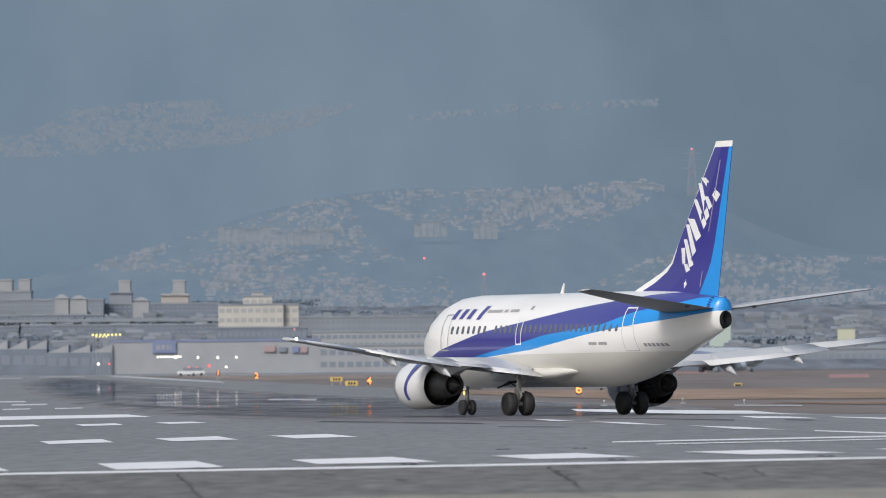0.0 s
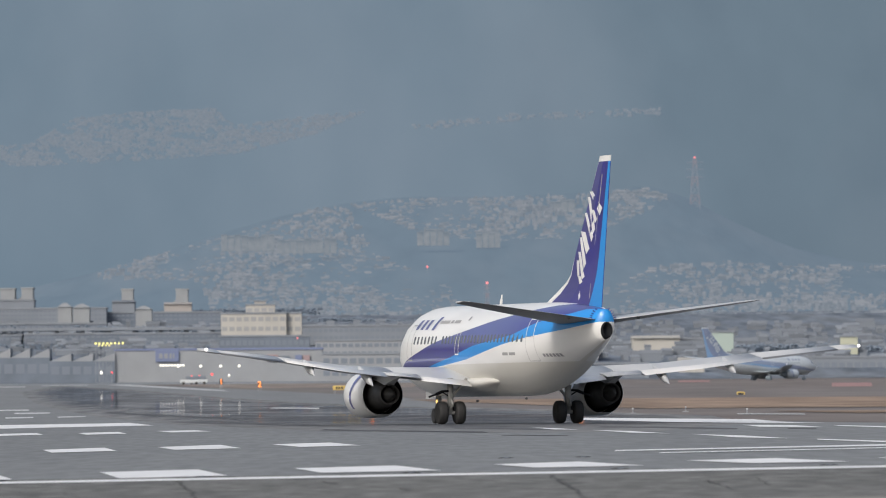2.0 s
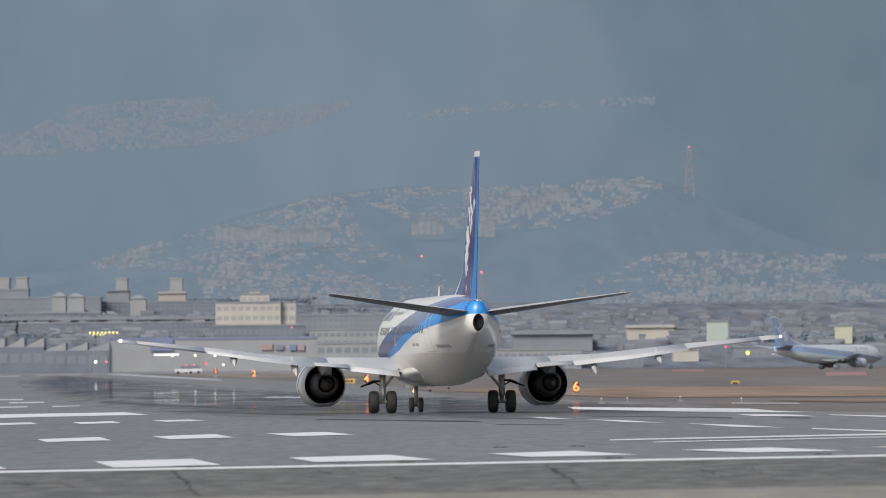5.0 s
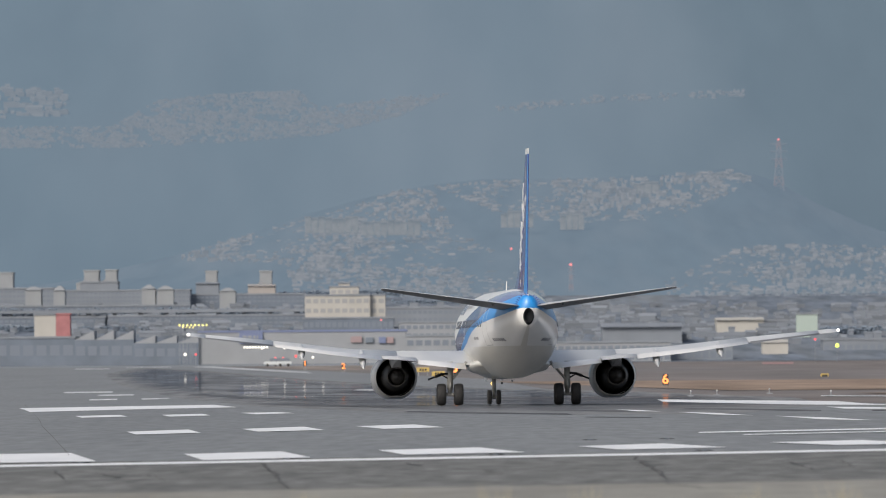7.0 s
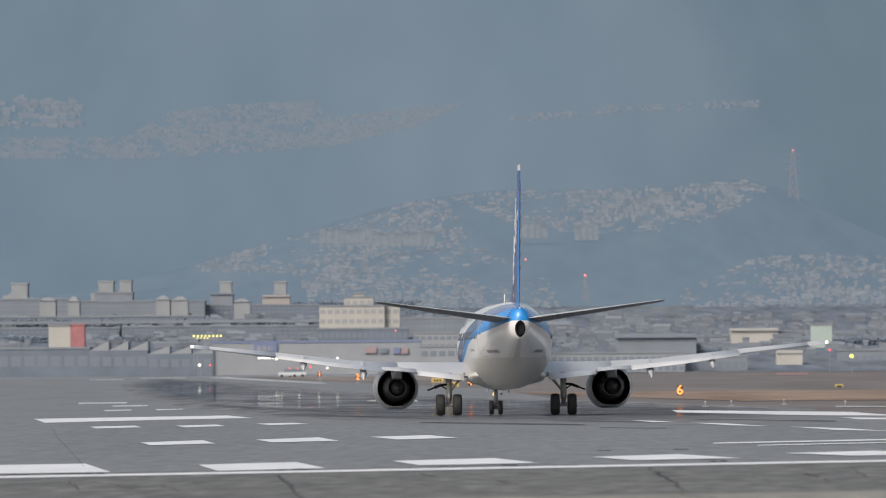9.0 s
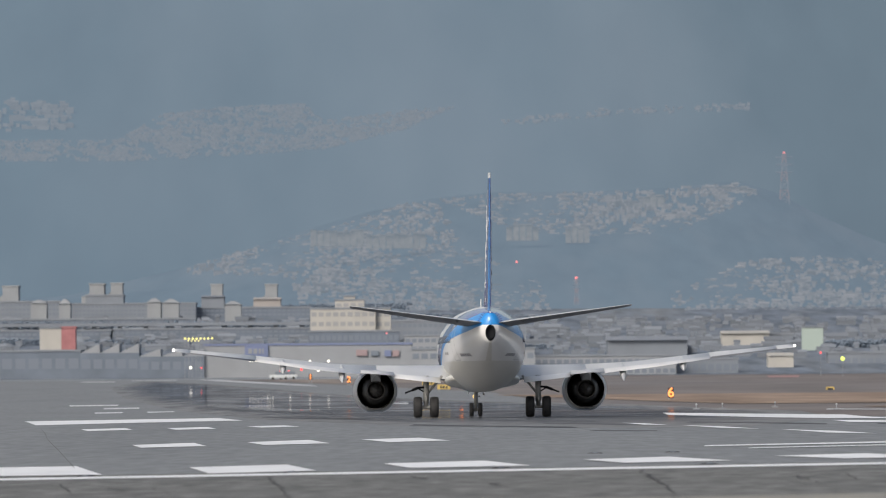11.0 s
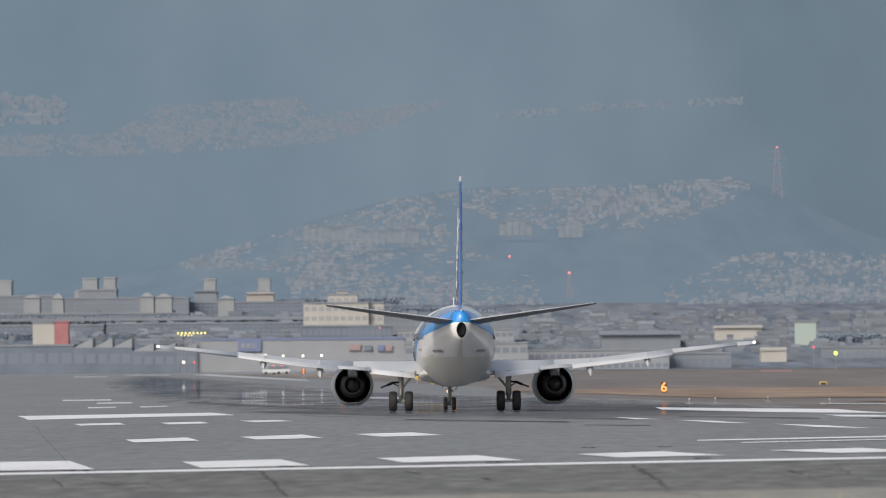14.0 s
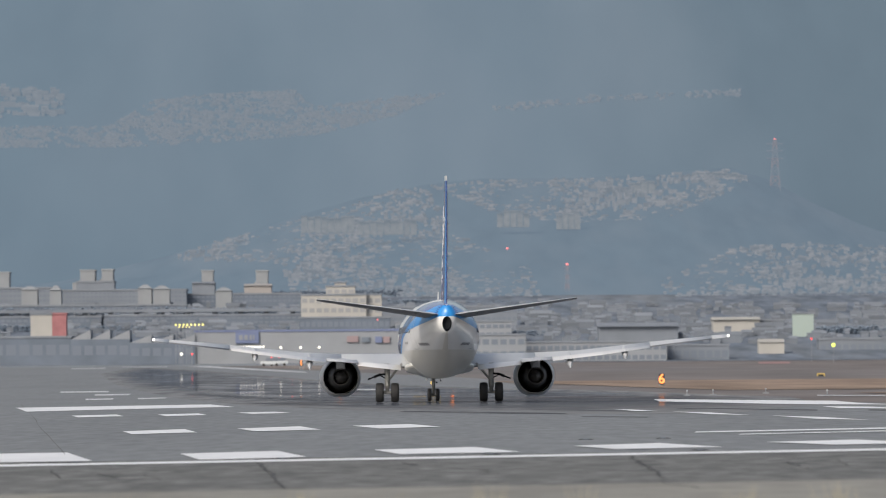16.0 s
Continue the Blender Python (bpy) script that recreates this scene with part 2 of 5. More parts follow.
def make_runway():
    # asphalt from the near line out to the far end
    right = edge((19.34, 304.8), (19.35, 395.0), (15.19, 445.2), (12.45, 544.8), (8.79, 651.5), (4.13, 1002.0), (-20.44, 1460.5), (-43.77, 1824.2), (-82.27, 2254.5))
    y1 = right[-1][0]
    rw = strip("runway", [(70, -60), (400, -75), (800, -95), (y1, -200)], [(70, 40), (300, 42)] + right, ASPHALT, 0.0, 14)
    tagged(rw, "grey asphalt runway with worn white markings", "runway", kind="structure")
    # right edge reaches past the rubber to hold the imitated mirage reflection
    dark = strip("runway_rubber_zone",
                 [(y, x) for y, x in edge((8.92, 278.8), (4.72, 288.0), (-1.60, 328.2), (-8.83, 418.5), (-15.48, 553.2), (-31.33, 868.0), (-50.39, 1327.5), (-64.18, 1876.2))],
                 [(y, x) for y, x in edge((9.01, 278.2), (16.16, 278.0), (15.73, 363.5), (19.68, 514.2), (14.64, 646.5), (9.31, 701.5), (2.92, 749.2), (-4.01, 828.5), (-15.12, 1019.0), (-34.21, 1413.2), (-61.51, 1866.5))], RUBBER, 0.004, 24)
    tagged(dark, "dark rubber-stained stretch of runway with mirror patches imitating a mirage", "runway", kind="structure")
    near = strip("blast_pad", [(40, -60), (100, -60), (GDY0, -60)], [(40, 60), (100, 60), (GDY0, 60)], OLD_CONCRETE, 0.004, 16)
    tagged(near, "dark weathered concrete pad with cracks before the runway", "pavement", kind="structure")
    pale = strip("perimeter_path", [(20, -60), (103.6, -60)], [(20, 60), (103.6, 60)], PALE_CONCRETE, 0.010, 16)
    tagged(pale, "pale concrete path along the airfield edge", "pavement", kind="structure")


GDY0 = 145.5


def make_markings():
    line = quad_marking("runway_end_line", (-8.08, 138.2), (8.47, 140.5), (8.70, 144.2), (-8.29, 141.8), PAINT)
    tagged(line, "white painted line across the runway end", "road marking", kind="structure")
    group = "white runway stripes"

    def stripe(a, b, c, d, mat=PAINT):
        tagged(quad_marking("runway_stripe", a, b, c, d, mat), "white painted stripe on the asphalt runway", "road marking", group)
    # nearest row
    stripe((-7.48, 146.2), (-5.66, 145.8), (-6.85, 164.5), (-8.79, 164.8))
    stripe((-3.90, 144.5), (-2.20, 146.2), (-2.93, 160.0), (-4.59, 157.5))
    stripe((-0.71, 148.5), (1.28, 149.0), (0.57, 161.2), (-1.22, 158.8))
    stripe((2.87, 151.2), (4.72, 152.0), (3.89, 163.0), (2.30, 160.0))
    stripe((6.60, 152.8), (8.23, 152.8), (7.45, 163.0), (5.74, 161.2))
    stripe((9.85, 154.2), (11.25, 155.0), (10.83, 163.2), (9.08, 160.2))
    # second row
    stripe((-7.56, 219.5), (-6.04, 222.0), (-6.83, 238.5), (-8.26, 232.8))
    stripe((-4.65, 222.5), (-3.05, 225.0), (-3.84, 242.8), (-5.39, 236.8))
    stripe((-1.59, 225.5), (-0.06, 228.2), (-0.89, 244.5), (-2.44, 241.0))
    # third row
    stripe((-13.13, 325.2), (-11.62, 328.5), (-12.32, 341.0), (-13.87, 337.2))
    stripe((-9.92, 324.0), (-8.57, 328.0), (-9.24, 341.5), (-10.63, 337.0))
    stripe((-7.00, 331.5), (-5.67, 336.2), (-6.47, 347.5), (-7.85, 344.2))
    # long bar and the small ones beyond it
    stripe((-16.99, 368.5), (-9.24, 400.0), (-11.40, 441.8), (-19.45, 410.8))
    stripe((-29.96, 707.5), (-26.32, 711.8), (-26.95, 729.0), (-30.69, 724.8))
    stripe((-25.03, 648.5), (-22.72, 654.2), (-23.14, 670.0), (-25.56, 664.2))
    stripe((-22.10, 558.8), (-20.77, 568.2), (-21.37, 586.8), (-22.91, 579.2))
    stripe((-19.24, 570.5), (-18.01, 584.8), (-18.24, 596.0), (-19.90, 589.0))
    stripe((-66.87, 1886.0), (-57.25, 1880.0), (-60.48, 1986.0), (-70.64, 1992.5), WORN_PAINT)
    stripe((-71.51, 1740.8), (-65.10, 1744.0), (-67.33, 1803.8), (-73.94, 1800.0), WORN_PAINT)
    # paired thin lines and the dashes behind them
    stripe((5.26, 189.5), (12.02, 192.0), (12.37, 197.5), (5.39, 193.0))
    stripe((5.91, 181.2), (11.58, 185.0), (11.74, 187.5), (6.04, 183.5))
    stripe((10.98, 218.5), (11.97, 201.2), (12.27, 206.2), (11.17, 222.2))
    stripe((9.72, 235.0), (10.69, 226.8), (10.26, 244.2), (9.34, 257.5))
    stripe((8.03, 272.0), (8.92, 262.2), (8.37, 283.5), (7.48, 295.2))
    stripe((6.44, 305.5), (7.15, 301.0), (6.80, 318.0), (6.18, 329.5))
    stripe((13.10, 298.5), (14.64, 287.8), (14.71, 308.8), (13.61, 325.0))
    stripe((15.49, 294.2), (16.25, 270.2), (16.82, 279.8), (15.75, 302.8))
    # runway side line towards the distance
    stripe((10.48, 438.5), (17.50, 340.5), (18.46, 426.8), (11.19, 480.8))
    stripe((21.92, 529.5), (24.99, 511.0), (25.96, 531.0), (22.81, 551.0), WORN_PAINT)
    stripe((-61.37, 2057.5), (-19.34, 1303.5), (-21.54, 1393.2), (-64.93, 2223.5), WORN_PAINT)
    stripe((-7.50, 716.0), (-3.41, 703.0), (-3.52, 725.8), (-7.27, 738.8), WORN_PAINT)


def make_streaks():
    """Long smears of rubber where the aircraft turn on to the runway."""
    for a, b, c, d in (((3.36, 331.2), (6.91, 297.0), (7.02, 310.2), (3.28, 344.8)), ((8.34, 323.8), (11.76, 284.2), (12.11, 292.5), (8.81, 333.8)), ((-1.62, 333.2), (4.01, 288.8), (3.98, 300.2), (-1.46, 343.2)),
                       ((4.09, 270.0), (5.87, 259.5), (5.96, 263.5), (4.22, 273.5)), ((-9.42, 446.2), (-0.86, 365.0), (-0.66, 381.2), (-9.55, 466.0)), ((13.17, 280.2), (13.79, 275.0), (14.08, 280.8), (13.45, 286.0)),
                       ((-18.80, 657.2), (-6.84, 502.8), (-6.94, 535.0), (-18.96, 677.8)), ((1.48, 379.5), (5.61, 342.2), (5.86, 357.5), (1.76, 390.2))):
        tagged(quad_marking("rubber_streak", a, b, c, d, STREAK, 0.007), "dark streak of tyre rubber on the runway", "tyre mark", "tyre rubber streaks", "structure")


STREAK = material("tyre_rubber_smear", (0.062, 0.064, 0.068), 0.7, grain=0.35, scale=1.5, stain=0.7, stain_scale=0.5, stain_color=(0.13, 0.132, 0.135), stretch=(1, 0.05, 1), spec=0.3)


def make_cracks():
    rnd = random.Random(11)
    for pts, w in ((((-2.85, 137.8), (-2.49, 127.2), (-2.22, 118.2), (-1.87, 105.8)), 0.03), (((2.83, 138.5), (2.77, 127.8), (2.75, 118.5), (2.65, 108.2)), 0.035), (((4.77, 125.8), (4.71, 121.0), (4.69, 115.2)), 0.03),
                   (((5.52, 127.8), (5.28, 117.0)), 0.022), (((0.51, 122.2), (0.70, 116.2)), 0.03), (((-0.66, 134.0), (-0.39, 129.2)), 0.04), (((-4.83, 125.0), (-4.35, 120.2)), 0.03), (((-5.72, 131.0), (-5.09, 120.0)), 0.03), (((6.02, 121.8), (6.08, 113.0)), 0.02), (((-22.04, 471.2), (-13.95, 309.0), (-6.68, 159.8)), 0.012), (((2.38, 107.5), (2.67, 100.5), (2.85, 98.2)), 0.03), (((0.50, 122.5), (0.89, 119.0)), 0.035), (((-4.11, 122.8), (-3.61, 115.5)), 0.025)):
        path = []
        for (x0, y0), (x1, y1) in zip(pts, pts[1:]):
            for k in range(5):
                t = k / 5
                path.append((x0 + (x1 - x0) * t + rnd.uniform(-0.05, 0.05), y0 + (y1 - y0) * t + rnd.uniform(-0.25, 0.25)))
        path.append(pts[-1])
        bm = bmesh.new()
        prev = None
        for i, (x, y) in enumerate(path):
            r = w * rnd.uniform(0.25, 1.0)
            pair = [bm.verts.new((x - r, y, ground_z(x, y) + 0.012)), bm.verts.new((x + r, y, ground_z(x, y) + 0.012))]
            if prev:
                bm.faces.new((prev[0], prev[1], pair[1], pair[0]))
            prev = pair
        tagged(finish("pavement_crack", bm, CRACK), "dark ragged crack in the concrete pad", "crack", "cracks in the pad", "structure")


def make_inset_lights():
    for x, y in ((4.15, 146.2), (7.54, 146.5), (-2.57, 144.0), (0.77, 145.0), (2.75, 174.5), (4.23, 174.0), (-5.81, 143.2)):
        root = new("inset_light")
        root.location = (x, y, ground_z(x, y) + 0.01)
        bm = bmesh.new()
        lathe(bm, [(-0.15, 0.02), (-0.14, 0.10), (-0.10, 0.15), (0.10, 0.15), (0.14, 0.10), (0.15, 0.02)], (0, 0, 0), 16)
        for v in bm.verts:
            v.co.z = max(0.0, v.co.z) * 0.14
        part("housing", bm, SIGN_BLACK, root, "dark low metal housing", True)
        bm = bmesh.new()
        box(bm, -0.05, 0.05, -0.152, -0.13, 0.006, 0.022)
        part("lens", bm, GLASS_FAR, root)
        tagged(root, "dark flush light set in the runway end", "light", "inset runway end lights")


def make_tufts():
    rnd = random.Random(5)
    for x0, y0 in ((1.05, 70), (3.1, 71), (-1.0, 69), (-1.15, 72), (-0.34, 68), (2.3, 70), (-2.4, 70), (-3.1, 71), (0.4, 73), (3.7, 69)):
        bm = bmesh.new()
        for _ in range(26):
            bx, by, h = rnd.gauss(0, 0.07), rnd.gauss(0, 0.07), rnd.uniform(0.22, 0.44)
            lx, ly, w = rnd.gauss(0, 0.06), rnd.gauss(0, 0.06), 0.004
            v = [bm.verts.new(q) for q in ((bx - w, by, 0), (bx + w, by, 0), (bx + lx * 0.4 + w * 0.8, by + ly * 0.4, h * 0.6), (bx + lx * 0.4 - w * 0.8, by + ly * 0.4, h * 0.6), (bx + lx, by + ly, h))]
            bm.faces.new(v[:4])
            bm.faces.new((v[3], v[2], v[4]))
        ob = finish("grass_tuft", bm, STRAW)
        ob.location = (x0, y0, ground_z(x0, y0) + 0.01)
        tagged(ob, "pale dry grass tuft at the path's edge", "grass", "grass tufts")


STRAW = material("dry_straw", (0.42, 0.38, 0.28), 0.9, grain=0.2, scale=20)


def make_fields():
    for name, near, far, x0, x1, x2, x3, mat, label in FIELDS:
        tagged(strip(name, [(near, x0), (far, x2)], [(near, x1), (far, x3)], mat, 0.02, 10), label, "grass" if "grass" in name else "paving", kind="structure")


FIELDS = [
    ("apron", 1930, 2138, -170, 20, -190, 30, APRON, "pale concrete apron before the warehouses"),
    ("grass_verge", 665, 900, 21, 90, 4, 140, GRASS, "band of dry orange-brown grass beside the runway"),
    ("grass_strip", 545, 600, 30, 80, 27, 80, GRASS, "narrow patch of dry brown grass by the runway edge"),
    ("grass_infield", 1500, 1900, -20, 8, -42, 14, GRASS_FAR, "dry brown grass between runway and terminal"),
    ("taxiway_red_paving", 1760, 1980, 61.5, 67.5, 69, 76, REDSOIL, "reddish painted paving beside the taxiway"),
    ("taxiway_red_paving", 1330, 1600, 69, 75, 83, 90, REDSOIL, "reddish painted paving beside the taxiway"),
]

make_ground()
make_runway()
make_markings()
make_streaks()
make_cracks()
make_fields()

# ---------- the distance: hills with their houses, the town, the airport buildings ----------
# hills and hill houses glow faintly: haze put into their emission
FOREST = material("hazy_forest", (0.04, 0.055, 0.06), 1.0, grain=0.15, scale=0.03, stain=0.6, stain_scale=0.008, stain_color=(0.09, 0.10, 0.105), spec=0.0, haze_glow=(0.120, 0.166, 0.220), stretch=(1, 0.04, 0.7))
HILL = material("hazy_hillside", (0.030, 0.040, 0.044), 1.0, grain=0.25, scale=0.12, stain=0.7, stain_scale=0.05, stain_color=(0.062, 0.066, 0.066), spec=0.0, haze_glow=(0.138, 0.186, 0.241), stretch=(1, 0.04, 1))


def dim_haze_glow(m, x0, x1, low):
    """Dim the painted haze glow of a backdrop material along x."""
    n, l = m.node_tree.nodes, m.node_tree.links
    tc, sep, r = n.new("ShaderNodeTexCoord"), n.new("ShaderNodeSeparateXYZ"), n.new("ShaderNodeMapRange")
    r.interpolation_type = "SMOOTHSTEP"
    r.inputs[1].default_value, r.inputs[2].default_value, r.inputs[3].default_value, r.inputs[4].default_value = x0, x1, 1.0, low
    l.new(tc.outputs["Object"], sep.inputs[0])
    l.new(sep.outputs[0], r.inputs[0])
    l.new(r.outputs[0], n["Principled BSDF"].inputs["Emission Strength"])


dim_haze_glow(FOREST, 0, 260, 0.82)
dim_haze_glow(HILL, 0, 220, 0.94)
HOUSE_HILL = material("hazy_house_walls", (0.072, 0.064, 0.060), 1.0, island=0.65, spec=0.0, haze_glow=(0.150, 0.189, 0.232))
HOUSE_BLOCK = material("hazy_apartment_walls", (0.080, 0.073, 0.067), 1.0, grain=0.3, scale=0.5, spec=0.0, haze_glow=(0.152, 0.190, 0.230))
HOUSE_FAR = material("very_hazy_house_walls", (0.042, 0.041, 0.041), 1.0, island=0.4, spec=0.0, haze_glow=(0.172, 0.211, 0.256))
# town tones: distance haze is painted into these base colours
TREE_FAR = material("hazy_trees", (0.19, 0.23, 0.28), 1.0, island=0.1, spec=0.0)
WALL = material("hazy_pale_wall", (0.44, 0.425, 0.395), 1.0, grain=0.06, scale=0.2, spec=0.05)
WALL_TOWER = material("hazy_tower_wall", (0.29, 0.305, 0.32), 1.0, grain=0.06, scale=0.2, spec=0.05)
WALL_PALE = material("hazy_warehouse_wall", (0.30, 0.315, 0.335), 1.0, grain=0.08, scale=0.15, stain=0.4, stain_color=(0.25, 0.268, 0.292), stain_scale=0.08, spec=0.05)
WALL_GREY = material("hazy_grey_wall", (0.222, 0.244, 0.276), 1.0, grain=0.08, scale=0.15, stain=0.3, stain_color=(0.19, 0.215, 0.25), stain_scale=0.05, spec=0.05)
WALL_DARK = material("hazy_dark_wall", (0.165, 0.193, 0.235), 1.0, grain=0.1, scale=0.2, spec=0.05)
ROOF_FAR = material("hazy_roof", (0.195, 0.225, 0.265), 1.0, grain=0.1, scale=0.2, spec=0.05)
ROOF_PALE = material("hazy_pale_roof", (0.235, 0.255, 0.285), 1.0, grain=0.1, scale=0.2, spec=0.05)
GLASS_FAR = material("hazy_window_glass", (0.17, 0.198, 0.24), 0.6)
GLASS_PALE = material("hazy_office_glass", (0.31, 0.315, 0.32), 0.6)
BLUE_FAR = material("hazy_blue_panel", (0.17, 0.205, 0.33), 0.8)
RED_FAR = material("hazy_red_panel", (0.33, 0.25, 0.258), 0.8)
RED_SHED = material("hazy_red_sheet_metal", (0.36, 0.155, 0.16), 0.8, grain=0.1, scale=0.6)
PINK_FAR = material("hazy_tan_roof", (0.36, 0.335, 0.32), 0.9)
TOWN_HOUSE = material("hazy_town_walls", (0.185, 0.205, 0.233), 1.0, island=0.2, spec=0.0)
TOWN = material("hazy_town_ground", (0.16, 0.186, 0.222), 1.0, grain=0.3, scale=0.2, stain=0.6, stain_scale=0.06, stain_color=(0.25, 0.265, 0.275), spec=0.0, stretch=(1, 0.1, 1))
# mast steel with the same haze glow
STEEL_FAR = material("hazy_steel", (0.05, 0.05, 0.055), 0.8, haze_glow=(0.130, 0.170, 0.216))
RED_STEEL = material("hazy_red_steel", (0.07, 0.045, 0.045), 0.8, haze_glow=(0.138, 0.168, 0.208))


def bearing(b, e, d):
    """A place fitted to the camera's view: bearing and elevation (milliradians) from the eye, and its distance."""
    return Vector((b * d / 1000, d, EYE[2] + e * d / 1000))


RIDGE = [(-205.20, 8.22), (-67.68, 9.71), (-42.67, 10.78), (-30.15, 13.69), (-23.89, 15.39), (-16.37, 17.84), (-8.85, 19.91), (-1.34, 21.35), (4.91, 21.93), (13.66, 21.87), (23.04, 22.17), (31.80, 22.98),
         (36.16, 21.58), (41.14, 18.91), (47.37, 16.06), (54.86, 14.31), (76.10, 13.66), (201.05, 5.24)]
TOWN_EDGE = 8.4


def slope(b, s):
    top = lerp(RIDGE, b)
    return bearing(b, TOWN_EDGE + (top - TOWN_EDGE) * s, 2920 + 900 * s)


def mountain_rise(b, s):
    return 6 + 62 * max(0, s) ** 1.1 * (0.9 + 0.12 * noise.noise(Vector((b * 0.012, 3.1, 0)))) + 0.5 * noise.noise(Vector((b * 0.05, s * 6, 1.0)))


def make_hills():
    bm = bmesh.new()
    bs = [-130 + 2.0 * i for i in range(131)]
    ss = [-0.6, 0, 0.15, 0.3, 0.45, 0.6, 0.75, 0.9, 1.0]
    rows = []
    for s in ss:
        rows.append([])
        for b in bs:
            p = slope(b, max(0, s)) if s >= 0 else Vector((b * 2.85, 2850, 10))
            if 0 < s < 1:
                p.z += 3 * noise.noise(Vector((b * 0.08, s * 4, 0)))
            rows[-1].append(bm.verts.new(p))
    rows.append([bm.verts.new((slope(b, 1.0).x, 3960, slope(b, 1.0).z + 0.5)) for b in bs])
    rows.append([bm.verts.new((b * 4.1, 4100, 20)) for b in bs])
    for r, s in zip(rows, rows[1:]):
        for i in range(len(bs) - 1):
            bm.faces.new((r[i], r[i + 1], s[i + 1], s[i]))
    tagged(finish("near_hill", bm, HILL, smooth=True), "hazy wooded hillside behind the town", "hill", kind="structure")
    bm = bmesh.new()
    bs = [-260 + 4 * i for i in range(131)]
    rows = []
    for k in range(17):
        s = k / 16
        d = 4050 + 850 * s
        rows.append([])
        for b in bs:
            rows[-1].append(bm.verts.new(bearing(b, mountain_rise(b, s), d)))
    for r, s in zip(rows, rows[1:]):
        for i in range(len(bs) - 1):
            bm.faces.new((r[i], r[i + 1], s[i + 1], s[i]))
    tagged(finish("far_mountain", bm, FOREST, smooth=True), "blue-grey mountain with haze put in its glow", "mountain", kind="structure")


def inside(poly, x, y):
    hit = False
    for (x0, y0), (x1, y1) in zip(poly, poly[1:] + poly[:1]):
        if (y0 > y) != (y1 > y) and x < (x1 - x0) * (y - y0) / (y1 - y0) + x0:
            hit = not hit
    return hit


def settlement(name, poly, count, place, size, mat, label, seed):
    rnd = random.Random(seed)
    bm = bmesh.new()
    b0, b1 = min(p[0] for p in poly), max(p[0] for p in poly)
    e0, e1 = min(p[1] for p in poly), max(p[1] for p in poly)
    made = 0
    while made < count:
        b, e = rnd.uniform(b0, b1), rnd.uniform(e0, e1)
        if not inside(poly, b, e) or 0.6 * noise.noise(Vector((b * 0.32, e * 0.75, seed))) + 0.55 * noise.noise(Vector((b * 1.1, e * 2.2, seed))) < rnd.uniform(-0.3, 0.3):
            continue
        made += 1
        p = place(b, e)
        w, d, hgt = rnd.uniform(0.5, 1.3) * size, rnd.uniform(0.6, 1.0) * size, rnd.uniform(0.35, 0.75) * size
        if rnd.random() < 0.10:
            w, hgt = w * 2.2, hgt * 1.35
        box(bm, p.x - w / 2, p.x + w / 2, p.y - d / 2, p.y + d / 2, p.z - 1.2, p.z + hgt)
        if rnd.random() < 0.6:
            gable(bm, p.x - w * 0.55, p.x + w * 0.55, p.y - d * 0.55, p.y + d * 0.55, p.z + hgt, p.z + hgt * 1.45)
    tagged(finish(name, bm, mat), label, "houses", kind="stuff")


def on_slope(b, e):
    top = lerp(RIDGE, b)
    return slope(b, min(1, max(0, (e - TOWN_EDGE) / max(0.5, top - TOWN_EDGE))))


def on_mountain(b, e):
    lo, hi = 0.0, 1.0
    for _ in range(24):
        mid = (lo + hi) / 2
        lo, hi = (mid, hi) if mountain_rise(b, mid) < e else (lo, mid)
    return bearing(b, e, 4050 + 850 * lo)


def on_town(b, e):
    lo, hi = 2260.0, 2940.0
    for _ in range(24):
        mid = (lo + hi) / 2
        lo, hi = (mid, hi) if (ground_z(0, mid) - EYE[2]) / mid * 1000 < e else (lo, mid)
    return Vector((b * lo / 1000, lo, ground_z(0, lo)))


